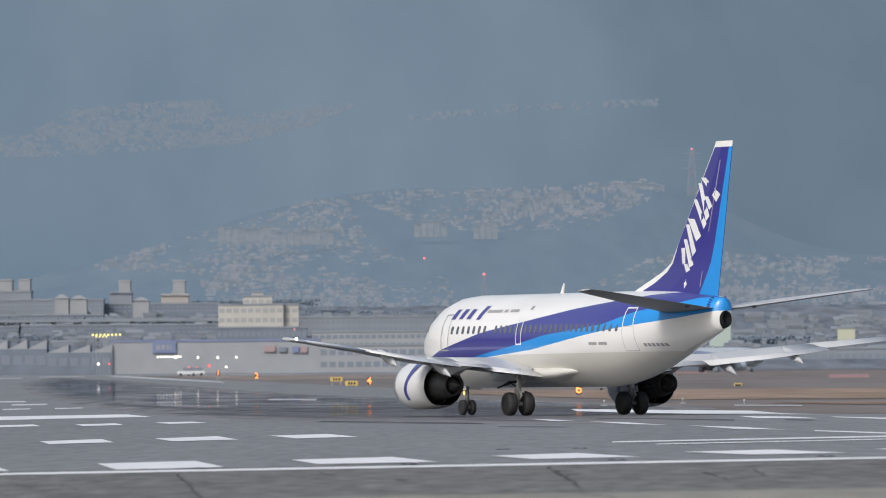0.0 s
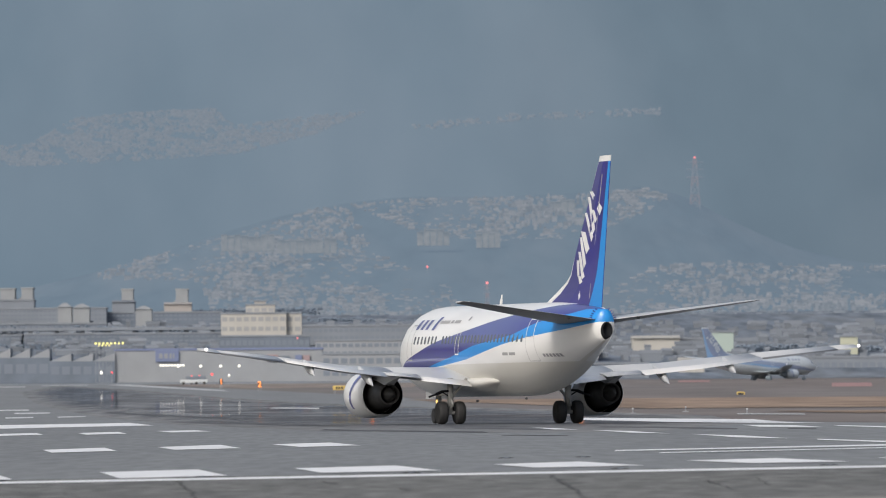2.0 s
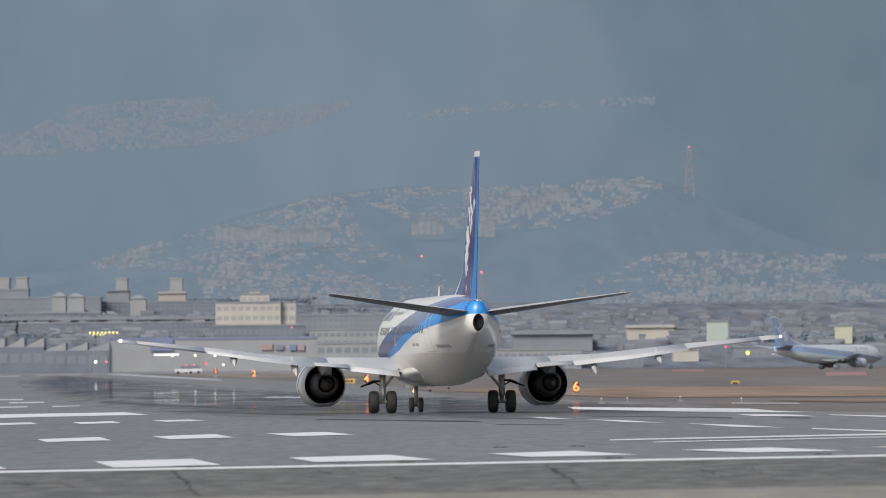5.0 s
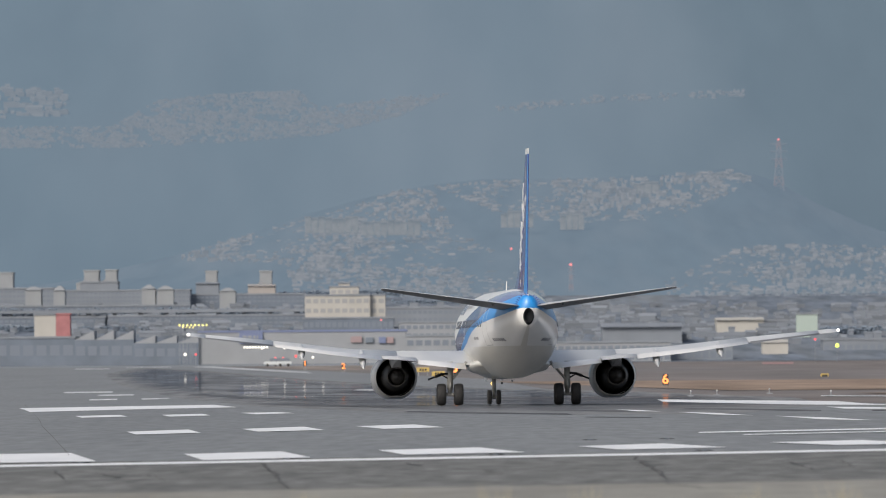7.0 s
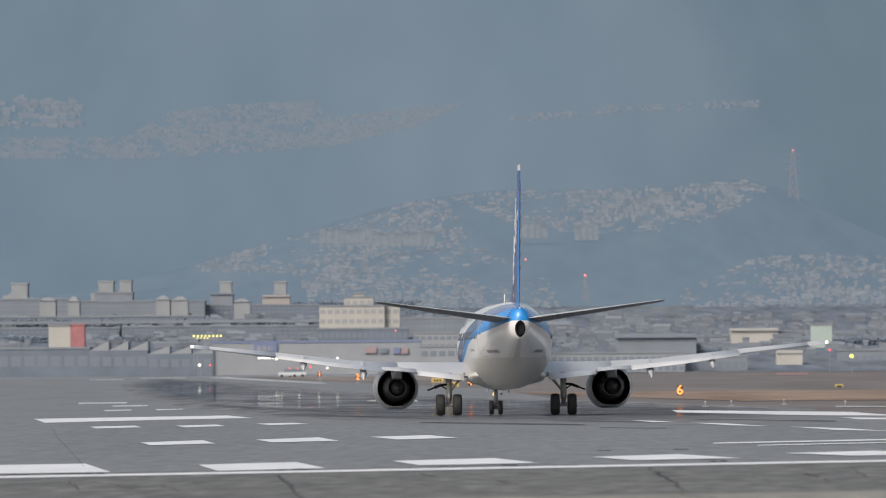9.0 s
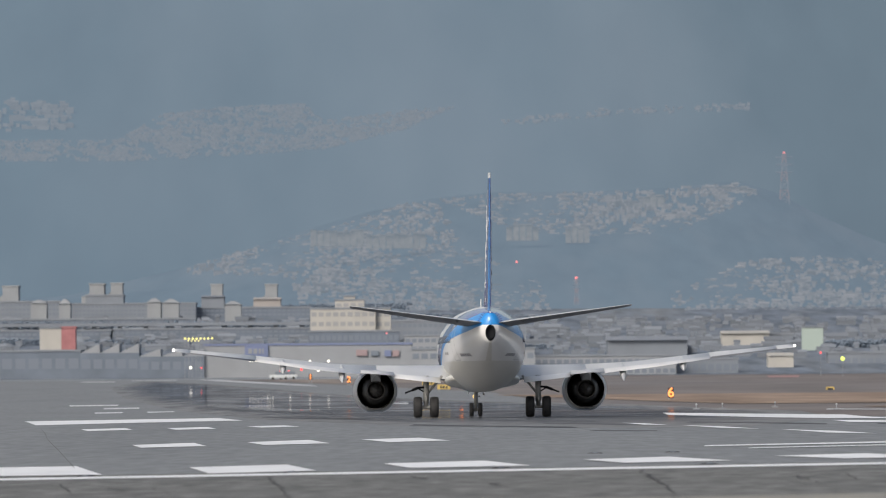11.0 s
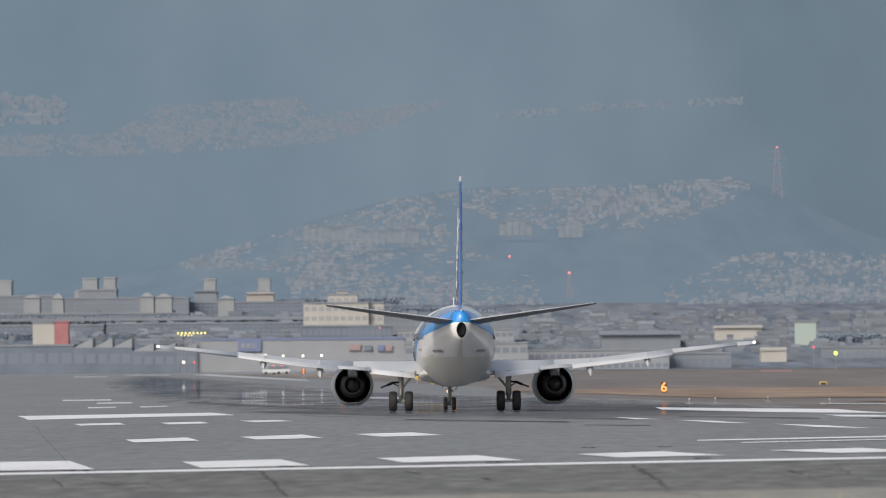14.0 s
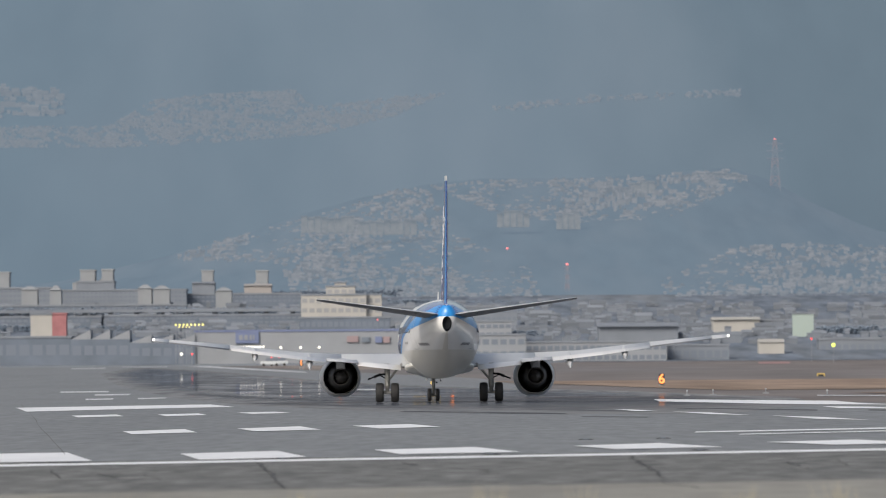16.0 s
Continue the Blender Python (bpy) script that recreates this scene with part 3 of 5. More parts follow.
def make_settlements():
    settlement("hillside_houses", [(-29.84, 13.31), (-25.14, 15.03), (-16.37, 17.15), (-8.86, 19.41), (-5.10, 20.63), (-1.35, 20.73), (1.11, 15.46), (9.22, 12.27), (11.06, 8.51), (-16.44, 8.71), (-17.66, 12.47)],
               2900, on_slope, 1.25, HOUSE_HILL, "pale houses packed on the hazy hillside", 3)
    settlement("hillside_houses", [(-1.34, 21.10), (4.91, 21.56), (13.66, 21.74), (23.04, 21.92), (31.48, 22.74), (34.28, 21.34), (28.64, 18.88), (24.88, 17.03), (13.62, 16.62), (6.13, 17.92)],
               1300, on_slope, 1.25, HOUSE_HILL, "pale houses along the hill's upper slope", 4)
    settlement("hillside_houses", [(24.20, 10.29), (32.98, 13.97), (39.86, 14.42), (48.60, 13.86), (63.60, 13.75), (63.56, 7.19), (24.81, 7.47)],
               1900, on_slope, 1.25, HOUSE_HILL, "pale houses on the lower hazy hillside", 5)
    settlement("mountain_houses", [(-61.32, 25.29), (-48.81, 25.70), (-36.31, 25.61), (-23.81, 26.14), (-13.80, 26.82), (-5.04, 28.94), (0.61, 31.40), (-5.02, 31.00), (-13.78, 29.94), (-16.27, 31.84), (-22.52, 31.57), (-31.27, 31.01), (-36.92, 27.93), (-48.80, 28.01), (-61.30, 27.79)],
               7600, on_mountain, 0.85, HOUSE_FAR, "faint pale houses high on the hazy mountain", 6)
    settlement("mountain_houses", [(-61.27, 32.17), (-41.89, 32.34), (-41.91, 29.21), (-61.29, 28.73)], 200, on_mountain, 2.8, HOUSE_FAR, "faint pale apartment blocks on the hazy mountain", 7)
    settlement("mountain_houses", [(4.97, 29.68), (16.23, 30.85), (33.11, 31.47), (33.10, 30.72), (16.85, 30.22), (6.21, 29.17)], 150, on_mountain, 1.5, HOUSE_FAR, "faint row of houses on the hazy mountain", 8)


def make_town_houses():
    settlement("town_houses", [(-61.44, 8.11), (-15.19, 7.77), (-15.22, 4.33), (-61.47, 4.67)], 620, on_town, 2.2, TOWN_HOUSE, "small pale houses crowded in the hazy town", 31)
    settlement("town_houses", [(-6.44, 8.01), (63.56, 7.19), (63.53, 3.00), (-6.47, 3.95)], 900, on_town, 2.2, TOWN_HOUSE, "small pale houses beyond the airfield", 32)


def make_trees(name, pts, count, size, label, seed):
    """A far belt of woodland: many small leaf clumps along a line."""
    rnd = random.Random(seed)
    bm = bmesh.new()
    for _ in range(count):
        i = rnd.randrange(len(pts) - 1)
        p = Vector(pts[i]).lerp(Vector(pts[i + 1]), rnd.random())
        r = size * rnd.uniform(0.14, 0.34)
        crown = 0.75 + 0.45 * noise.noise(Vector((p.x * 0.22, p.y * 0.01, seed)))
        c = p + Vector((rnd.uniform(-3, 3), rnd.uniform(-10, 10), rnd.uniform(-0.2, crown) * size))
        vs = [bm.verts.new(c + Vector((dx * r * rnd.uniform(0.7, 1.2), dy * r * rnd.uniform(0.7, 1.2), dz * r * rnd.uniform(0.6, 1.0))))
              for dx, dy, dz in ((1, 0, 0), (0.2, 1, 0), (-1, 0.1, 0), (0, -1, 0.1), (0, 0, 1), (0.1, 0, -1))]
        for q in ((0, 1, 4), (1, 2, 4), (2, 3, 4), (3, 0, 4), (1, 0, 5), (2, 1, 5), (3, 2, 5), (0, 3, 5)):
            bm.faces.new([vs[k] for k in q])
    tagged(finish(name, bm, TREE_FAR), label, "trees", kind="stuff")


def building(name, lo, hi, depth, wall, label, roof="flat", rows=0, cols=0, category="building", roof_mat=None, sill=0.25, glass=None):
    """A block between two corners of its front: (x, y, z) low left and high right, with window rows cut as real recessed panes."""
    root = new(name)
    x0, y0, z0 = lo
    x1, _, z1 = hi
    root.location = ((x0 + x1) / 2, y0 + depth / 2, ground_z((x0 + x1) / 2, y0))
    w, zb = (x1 - x0) / 2, root.location.z
    bm = bmesh.new()
    low = min(z0 - zb, 0) - 1.0
    box(bm, -w, w, -depth / 2, depth / 2, low, z1 - zb)
    part("wall", bm, wall, root)
    bm = bmesh.new()
    hgt = z1 - z0
    if roof == "gable":
        gable(bm, -w * 1.03, w * 1.03, -depth * 0.54, depth * 0.54, z1 - zb + 0.02, z1 - zb + hgt * 0.35)
    elif roof == "front":
        za, zr = z1 - zb + 0.02, z1 - zb + hgt * 0.5
        v = [bm.verts.new(q) for q in ((-w * 1.1, -depth * 0.54, za), (w * 1.1, -depth * 0.54, za), (w * 1.1, depth * 0.54, za), (-w * 1.1, depth * 0.54, za), (-w * 0.25, -depth * 0.3, zr), (w * 0.25, -depth * 0.3, zr), (w * 0.25, depth * 0.3, zr), (-w * 0.25, depth * 0.3, zr))]
        for q in ((3, 2, 1, 0), (4, 5, 6, 7), (0, 1, 5, 4), (1, 2, 6, 5), (2, 3, 7, 6), (3, 0, 4, 7)):
            bm.faces.new([v[i] for i in q])
    elif roof == "saw":
        n = 3
        for i in range(n):
            a, b2 = -w + 2 * w * i / n, -w + 2 * w * (i + 1) / n
            v = [bm.verts.new(q) for q in ((a, -depth / 2, z1 - zb + .02), (b2, -depth / 2, z1 - zb + .02), (b2, -depth / 2, z1 - zb + hgt * .45),
                                            (a, depth / 2, z1 - zb + .02), (b2, depth / 2, z1 - zb + .02), (b2, depth / 2, z1 - zb + hgt * .45))]
            for q in ((0, 1, 2), (5, 4, 3), (0, 2, 5, 3), (1, 4, 5, 2), (0, 3, 4, 1)):
                bm.faces.new([v[k] for k in q])
    else:
        box(bm, -w - 0.2, w + 0.2, -depth / 2 - 0.2, depth / 2, z1 - zb + 0.01, z1 - zb + 0.5)
    part("roof", bm, roof_mat or ROOF_PALE, root)
    if rows:
        cw, ch = 2 * w / cols, hgt / rows
        bm = bmesh.new()
        box(bm, -cw * 0.36, cw * 0.36, -0.06, 0.15, 0, ch * 0.45)
        proto = part("window", bm, glass or GLASS_FAR, root)
        proto.location = (-w + cw * 0.5, -depth / 2, z0 - zb + ch * sill)
        for r in range(rows):
            for c in range(cols):
                if r or c:
                    o = new("window", proto.data)
                    o.parent = root
                    o.location = (-w + cw * (c + 0.5), -depth / 2, z0 - zb + ch * (r + sill))
    return tagged(root, label, category)


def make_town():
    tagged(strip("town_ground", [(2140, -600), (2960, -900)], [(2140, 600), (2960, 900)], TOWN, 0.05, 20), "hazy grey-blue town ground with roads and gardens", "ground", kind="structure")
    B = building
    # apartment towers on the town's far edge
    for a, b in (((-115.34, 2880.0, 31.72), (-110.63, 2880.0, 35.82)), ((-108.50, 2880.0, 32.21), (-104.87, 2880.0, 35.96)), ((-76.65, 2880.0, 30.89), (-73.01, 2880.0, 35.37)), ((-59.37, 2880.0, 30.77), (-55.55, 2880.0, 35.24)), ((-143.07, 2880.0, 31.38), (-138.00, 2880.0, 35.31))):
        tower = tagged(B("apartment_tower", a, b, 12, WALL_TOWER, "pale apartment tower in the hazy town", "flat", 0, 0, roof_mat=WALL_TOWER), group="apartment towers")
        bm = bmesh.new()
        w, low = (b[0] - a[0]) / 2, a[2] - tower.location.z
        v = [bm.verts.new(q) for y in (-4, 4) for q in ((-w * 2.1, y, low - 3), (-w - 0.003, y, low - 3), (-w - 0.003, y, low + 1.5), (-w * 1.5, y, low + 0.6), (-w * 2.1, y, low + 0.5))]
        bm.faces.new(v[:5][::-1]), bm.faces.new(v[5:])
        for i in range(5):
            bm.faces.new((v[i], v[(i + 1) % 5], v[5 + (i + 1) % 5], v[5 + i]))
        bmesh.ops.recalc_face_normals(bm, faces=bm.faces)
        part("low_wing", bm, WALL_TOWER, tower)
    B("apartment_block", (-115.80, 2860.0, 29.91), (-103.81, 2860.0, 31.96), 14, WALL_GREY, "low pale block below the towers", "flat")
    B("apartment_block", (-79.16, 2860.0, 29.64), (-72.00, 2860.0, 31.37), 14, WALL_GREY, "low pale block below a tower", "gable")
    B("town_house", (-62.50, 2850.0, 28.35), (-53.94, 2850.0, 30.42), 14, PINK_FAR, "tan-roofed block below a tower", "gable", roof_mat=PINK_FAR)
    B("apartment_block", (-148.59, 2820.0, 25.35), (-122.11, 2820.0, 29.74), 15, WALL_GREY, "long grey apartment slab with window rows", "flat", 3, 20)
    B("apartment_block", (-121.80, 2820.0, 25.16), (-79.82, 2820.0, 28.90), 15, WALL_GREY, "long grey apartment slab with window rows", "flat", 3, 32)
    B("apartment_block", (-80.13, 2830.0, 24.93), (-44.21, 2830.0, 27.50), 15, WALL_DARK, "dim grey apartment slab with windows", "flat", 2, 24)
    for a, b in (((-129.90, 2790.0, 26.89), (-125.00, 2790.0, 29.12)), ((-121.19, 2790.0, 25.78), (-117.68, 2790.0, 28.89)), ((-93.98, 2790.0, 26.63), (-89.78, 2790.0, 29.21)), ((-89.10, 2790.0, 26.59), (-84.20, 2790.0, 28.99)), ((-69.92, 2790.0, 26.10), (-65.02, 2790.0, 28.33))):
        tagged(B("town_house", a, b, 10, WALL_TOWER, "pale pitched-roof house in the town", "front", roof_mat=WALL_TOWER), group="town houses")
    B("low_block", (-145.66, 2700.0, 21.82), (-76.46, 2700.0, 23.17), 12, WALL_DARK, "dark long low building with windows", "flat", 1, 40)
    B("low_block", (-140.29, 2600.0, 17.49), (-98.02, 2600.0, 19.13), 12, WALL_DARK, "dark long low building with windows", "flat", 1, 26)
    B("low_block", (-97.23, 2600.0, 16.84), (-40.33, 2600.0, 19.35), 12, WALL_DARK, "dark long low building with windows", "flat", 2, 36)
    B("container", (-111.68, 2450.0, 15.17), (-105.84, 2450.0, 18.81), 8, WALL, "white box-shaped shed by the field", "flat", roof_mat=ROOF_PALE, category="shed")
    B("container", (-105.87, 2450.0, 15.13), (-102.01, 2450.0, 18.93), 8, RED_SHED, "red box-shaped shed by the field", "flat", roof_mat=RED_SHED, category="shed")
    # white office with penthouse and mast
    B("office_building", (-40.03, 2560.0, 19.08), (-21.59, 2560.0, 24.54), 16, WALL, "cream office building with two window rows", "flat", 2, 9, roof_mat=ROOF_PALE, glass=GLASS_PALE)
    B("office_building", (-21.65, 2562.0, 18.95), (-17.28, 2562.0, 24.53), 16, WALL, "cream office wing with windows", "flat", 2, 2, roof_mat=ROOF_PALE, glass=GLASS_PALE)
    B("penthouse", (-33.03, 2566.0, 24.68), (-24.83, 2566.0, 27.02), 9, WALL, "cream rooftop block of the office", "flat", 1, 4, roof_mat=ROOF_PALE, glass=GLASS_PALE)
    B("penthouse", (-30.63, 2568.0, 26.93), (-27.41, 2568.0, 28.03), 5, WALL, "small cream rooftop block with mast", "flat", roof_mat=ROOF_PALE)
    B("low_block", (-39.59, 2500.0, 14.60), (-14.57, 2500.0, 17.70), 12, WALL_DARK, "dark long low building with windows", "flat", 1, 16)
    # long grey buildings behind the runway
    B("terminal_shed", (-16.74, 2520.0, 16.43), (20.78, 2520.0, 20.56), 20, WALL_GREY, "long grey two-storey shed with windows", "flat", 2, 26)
    # paler wall here imitates exhaust haze behind the aircraft
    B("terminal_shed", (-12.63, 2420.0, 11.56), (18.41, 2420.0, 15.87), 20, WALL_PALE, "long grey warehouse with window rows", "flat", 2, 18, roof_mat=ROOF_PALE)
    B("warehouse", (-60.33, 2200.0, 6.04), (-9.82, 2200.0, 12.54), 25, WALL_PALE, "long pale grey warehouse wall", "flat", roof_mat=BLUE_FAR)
    # wall lightened likewise for the exhaust haze
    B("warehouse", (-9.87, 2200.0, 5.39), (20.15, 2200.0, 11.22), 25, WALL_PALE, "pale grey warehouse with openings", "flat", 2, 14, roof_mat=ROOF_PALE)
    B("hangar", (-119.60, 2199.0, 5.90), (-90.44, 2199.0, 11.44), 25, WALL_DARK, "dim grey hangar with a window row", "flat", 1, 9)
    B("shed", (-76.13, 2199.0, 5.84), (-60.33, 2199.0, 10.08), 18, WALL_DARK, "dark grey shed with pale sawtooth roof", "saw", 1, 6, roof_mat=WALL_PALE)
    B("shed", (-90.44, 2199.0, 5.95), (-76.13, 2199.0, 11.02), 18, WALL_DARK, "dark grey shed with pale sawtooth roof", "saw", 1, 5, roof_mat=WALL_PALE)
    for a, b, mat, label in (((-50.39, 2199.4, 9.81), (-44.73, 2199.4, 12.52), BLUE_FAR, "blue sign panel on the warehouse wall"), ((-23.31, 2199.4, 9.89), (-20.55, 2199.4, 11.38), RED_FAR, "haze-tinted red sign panel on the warehouse wall"),
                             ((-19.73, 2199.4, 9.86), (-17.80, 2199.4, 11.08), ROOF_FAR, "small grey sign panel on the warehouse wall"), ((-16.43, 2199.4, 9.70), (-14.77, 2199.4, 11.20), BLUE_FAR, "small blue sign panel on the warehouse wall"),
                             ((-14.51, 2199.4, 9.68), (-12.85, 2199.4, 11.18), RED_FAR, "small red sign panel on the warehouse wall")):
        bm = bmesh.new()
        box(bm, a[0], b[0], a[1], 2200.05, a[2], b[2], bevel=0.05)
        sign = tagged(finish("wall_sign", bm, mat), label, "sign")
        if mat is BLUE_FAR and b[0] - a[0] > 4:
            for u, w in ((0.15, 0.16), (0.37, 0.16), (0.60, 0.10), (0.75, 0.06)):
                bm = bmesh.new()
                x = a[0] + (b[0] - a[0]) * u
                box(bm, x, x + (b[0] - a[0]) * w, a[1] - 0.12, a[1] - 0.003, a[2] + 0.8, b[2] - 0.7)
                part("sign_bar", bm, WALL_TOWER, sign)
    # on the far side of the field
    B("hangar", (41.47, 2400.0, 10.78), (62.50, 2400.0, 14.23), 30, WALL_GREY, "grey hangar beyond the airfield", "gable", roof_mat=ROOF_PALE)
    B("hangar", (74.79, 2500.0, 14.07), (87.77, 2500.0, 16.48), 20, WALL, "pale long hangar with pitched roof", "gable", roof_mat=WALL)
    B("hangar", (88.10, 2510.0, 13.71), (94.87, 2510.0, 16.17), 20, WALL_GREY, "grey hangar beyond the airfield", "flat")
    # both board colours are lifted by painted haze
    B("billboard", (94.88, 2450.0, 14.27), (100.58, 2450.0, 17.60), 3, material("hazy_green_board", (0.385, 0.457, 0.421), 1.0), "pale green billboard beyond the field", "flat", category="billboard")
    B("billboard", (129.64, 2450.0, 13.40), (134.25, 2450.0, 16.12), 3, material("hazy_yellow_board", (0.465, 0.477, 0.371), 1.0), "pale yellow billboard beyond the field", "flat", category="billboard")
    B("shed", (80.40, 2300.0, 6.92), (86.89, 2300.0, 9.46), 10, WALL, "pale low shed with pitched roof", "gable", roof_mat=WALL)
    B("shed", (55.72, 2250.0, 4.72), (71.21, 2250.0, 8.54), 16, WALL_GREY, "grey low shed with a window row", "flat", 1, 8)
    B("shed", (97.03, 2330.0, 6.01), (136.38, 2330.0, 10.09), 16, WALL_GREY, "grey low shed with a window row", "flat", 1, 20, roof_mat=ROOF_PALE)
    # pale wall stands in for exhaust haze, as on the warehouses
    B("shed", (20.37, 2230.0, 4.67), (55.26, 2230.0, 9.43), 18, WALL_PALE, "long grey shed with haze in its colour", "flat", 2, 20)
    # viaduct
    bm = bmesh.new()
    a, b = (-153.97, 2640.0, 20.79), (-40.12, 2640.0, 19.95)
    box(bm, a[0], b[0], a[1], a[1] + 8, a[2], a[2] + 0.9)
    for i in range(15):
        x = a[0] + (b[0] - a[0]) * (i + 0.5) / 15
        box(bm, x - 0.6, x + 0.6, a[1] + 2, a[1] + 5, ground_z(x, a[1]) - 0.5, a[2])
    tagged(finish("viaduct", bm, WALL_GREY), "grey elevated road on piers", "bridge")
    make_trees("tree_belt", [(-14.85, 2860.0, 24.16), (31.62, 2860.0, 22.92), (74.52, 2860.0, 22.07), (113.84, 2860.0, 21.43), (181.77, 2860.0, 21.82)], 5200, 2.0, "hazy dark tree belt below the hill", 21)
    make_trees("tree_belt", [(-157.34, 2560.0, 15.62), (-115.74, 2560.0, 15.31), (-40.54, 2560.0, 14.76)], 2600, 1.5, "dark hedge of trees before the town", 22)
    make_trees("tree_belt", [(-160, 2705.0, 21.4), (-112, 2705.0, 20.9), (-40, 2705.0, 20.3)], 3200, 2.1, "dark blue-grey trees between the town blocks", 25)
    make_trees("tree_belt", [(-14, 2440.0, 13.2), (25, 2440.0, 12.6)], 700, 1.5, "dim trees beside the grey warehouses", 26)
    make_trees("tree_belt", [(98.67, 2480.0, 12.55), (121.61, 2480.0, 12.69), (157.57, 2480.0, 12.11)], 1800, 2.0, "hazy trees beyond the airfield", 23)
    make_trees("tree_belt", [(-178.17, 2900.0, 26.95), (-87.54, 2900.0, 26.83), (-15.03, 2900.0, 28.11)], 3000, 1.8, "hazy trees among the town houses", 24)


def pylon(base, top, wide):
    root = new("lattice_pylon")
    root.location = base
    hgt = top[2] - base[2]
    for k in range(6):
        z0, z1 = hgt * k / 6, hgt * (k + 1) / 6
        w0, w1 = wide * (1 - 0.75 * k / 6), wide * (1 - 0.75 * (k + 1) / 6)
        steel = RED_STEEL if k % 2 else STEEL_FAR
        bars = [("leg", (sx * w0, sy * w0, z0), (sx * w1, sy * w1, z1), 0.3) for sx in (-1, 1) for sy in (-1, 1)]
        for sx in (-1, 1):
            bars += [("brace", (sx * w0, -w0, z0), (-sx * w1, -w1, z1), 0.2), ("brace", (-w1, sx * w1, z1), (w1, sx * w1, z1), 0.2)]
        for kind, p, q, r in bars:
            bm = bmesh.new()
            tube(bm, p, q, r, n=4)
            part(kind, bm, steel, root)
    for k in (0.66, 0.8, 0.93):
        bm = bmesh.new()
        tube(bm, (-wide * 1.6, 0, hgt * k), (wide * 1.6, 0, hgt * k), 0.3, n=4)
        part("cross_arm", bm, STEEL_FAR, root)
    bm = bmesh.new()
    lathe(bm, [(-0.5, 0.0), (-0.35, 0.35), (0, 0.5), (0.35, 0.35), (0.5, 0.0)], (0, 0, hgt + 0.3), 8)
    part("warning_light", bm, LAMP_RED_FAR, root, "red glowing warning light")
    tagged(root, "red and white lattice pylon on the hill", "pylon")


LAMP_RED_FAR = material("red_warning_lamp", (0.9, 0.25, 0.25), glow=0.6)
LAMP_RED = material("red_lamp", (1.0, 0.08, 0.08), glow=1.2)
LAMP_YELLOW = material("yellow_lamp", (0.95, 0.85, 0.25), glow=1.4)
LAMP_GREEN = material("yellow_green_lamp", (0.85, 1.0, 0.15), glow=1.3)
LAMP_WHITE = material("white_lamp", (1.0, 0.95, 0.85), glow=1.4)
# post grey has the distance haze in its colour
POST = material("lamp_post_metal", (0.26, 0.272, 0.29), 0.6, grain=0.1, scale=4)
SIGN_BLACK = material("sign_black", (0.03, 0.03, 0.03), 0.5, grain=0.1, scale=4)
SIGN_ORANGE = material("sign_lit_digit", (1.0, 0.32, 0.09), glow=1.35)
SIGN_YELLOW = material("sign_yellow", (0.56, 0.41, 0.13), 0.6, grain=0.1, scale=4)


def field_lamp(p, r, mat, label, tall=1.0, name="field_light"):
    """A lamp head on a slim post that stands on the ground."""
    root = new(name)
    z = ground_z(p[0], p[1])
    root.location = (p[0], p[1], z)
    h = p[2] - z
    bm = bmesh.new()
    lathe(bm, [(-r * math.cos(math.pi * q / 8), r * math.sin(math.pi * q / 8)) for q in range(9)], (0, 0, 0), 16)
    head = part("lamp_head", bm, mat, root, "glowing lamp head", True)
    head.location, head.scale = (0, 0, h), (1, 1, tall)
    bm = bmesh.new()
    tube(bm, (0, 0, -0.3), (0, 0, max(0.05, h - r * tall * 0.9)), 0.035, n=6)
    box(bm, -0.2, 0.2, -0.2, 0.2, -0.3, 0.05)
    part("post", bm, POST, root)
    return tagged(root, label, "light")


def number_sign(p, text, size, label):
    root = new("distance_sign")
    z = ground_z(p[0], p[1])
    root.location = (p[0], p[1], z)
    zc = p[2] - z
    bm = bmesh.new()
    box(bm, -size * 0.42, size * 0.42, 0, 0.3, zc - size * 0.75, zc + size * 0.75, bevel=0.04)
    part("panel", bm, SIGN_BLACK, root)
    for s in (-1, 1):
        bm = bmesh.new()
        box(bm, s * size * 0.3 - 0.06, s * size * 0.3 + 0.06, 0.1, 0.2, -0.3, zc - size * 0.72)
        part("leg", bm, POST, root)
    cu = bpy.data.curves.new("digit", "FONT")
    cu.body, cu.size, cu.align_x, cu.align_y, cu.extrude, cu.offset = text, size * 1.9, "CENTER", "CENTER", 0.02, 0.03 * size
    tmp = bpy.data.objects.new("digit", cu)
    me = bpy.data.meshes.new_from_object(tmp)
    bpy.data.objects.remove(tmp)
    me.materials.clear()
    me.materials.append(SIGN_ORANGE)
    o = new("digit", me)
    o.parent = root
    o.matrix_basis = pose(0, -0.05, zc, 90, 0, 0)
    tagged(o, "lit orange digit " + text)
    tagged(root, label, "sign")


def hill_block(a, b, label, seed):
    rnd = random.Random(seed)
    root = new("hill_apartment")
    root.location = a
    w, h = b[0] - a[0], b[2] - a[2]
    n = max(3, round(w / 2.6))
    for i in range(n):
        x0, x1, top = w * i / n, w * (i + 1) / n - 0.25, h * rnd.uniform(0.5, 0.9)
        bm = bmesh.new()
        box(bm, x0, x1, rnd.uniform(0, 1.5), 8, -3, top)
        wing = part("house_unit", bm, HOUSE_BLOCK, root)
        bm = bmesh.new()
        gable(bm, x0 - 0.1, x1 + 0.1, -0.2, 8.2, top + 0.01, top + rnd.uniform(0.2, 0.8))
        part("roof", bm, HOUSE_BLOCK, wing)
    tagged(root, label, "building", "hillside apartments")


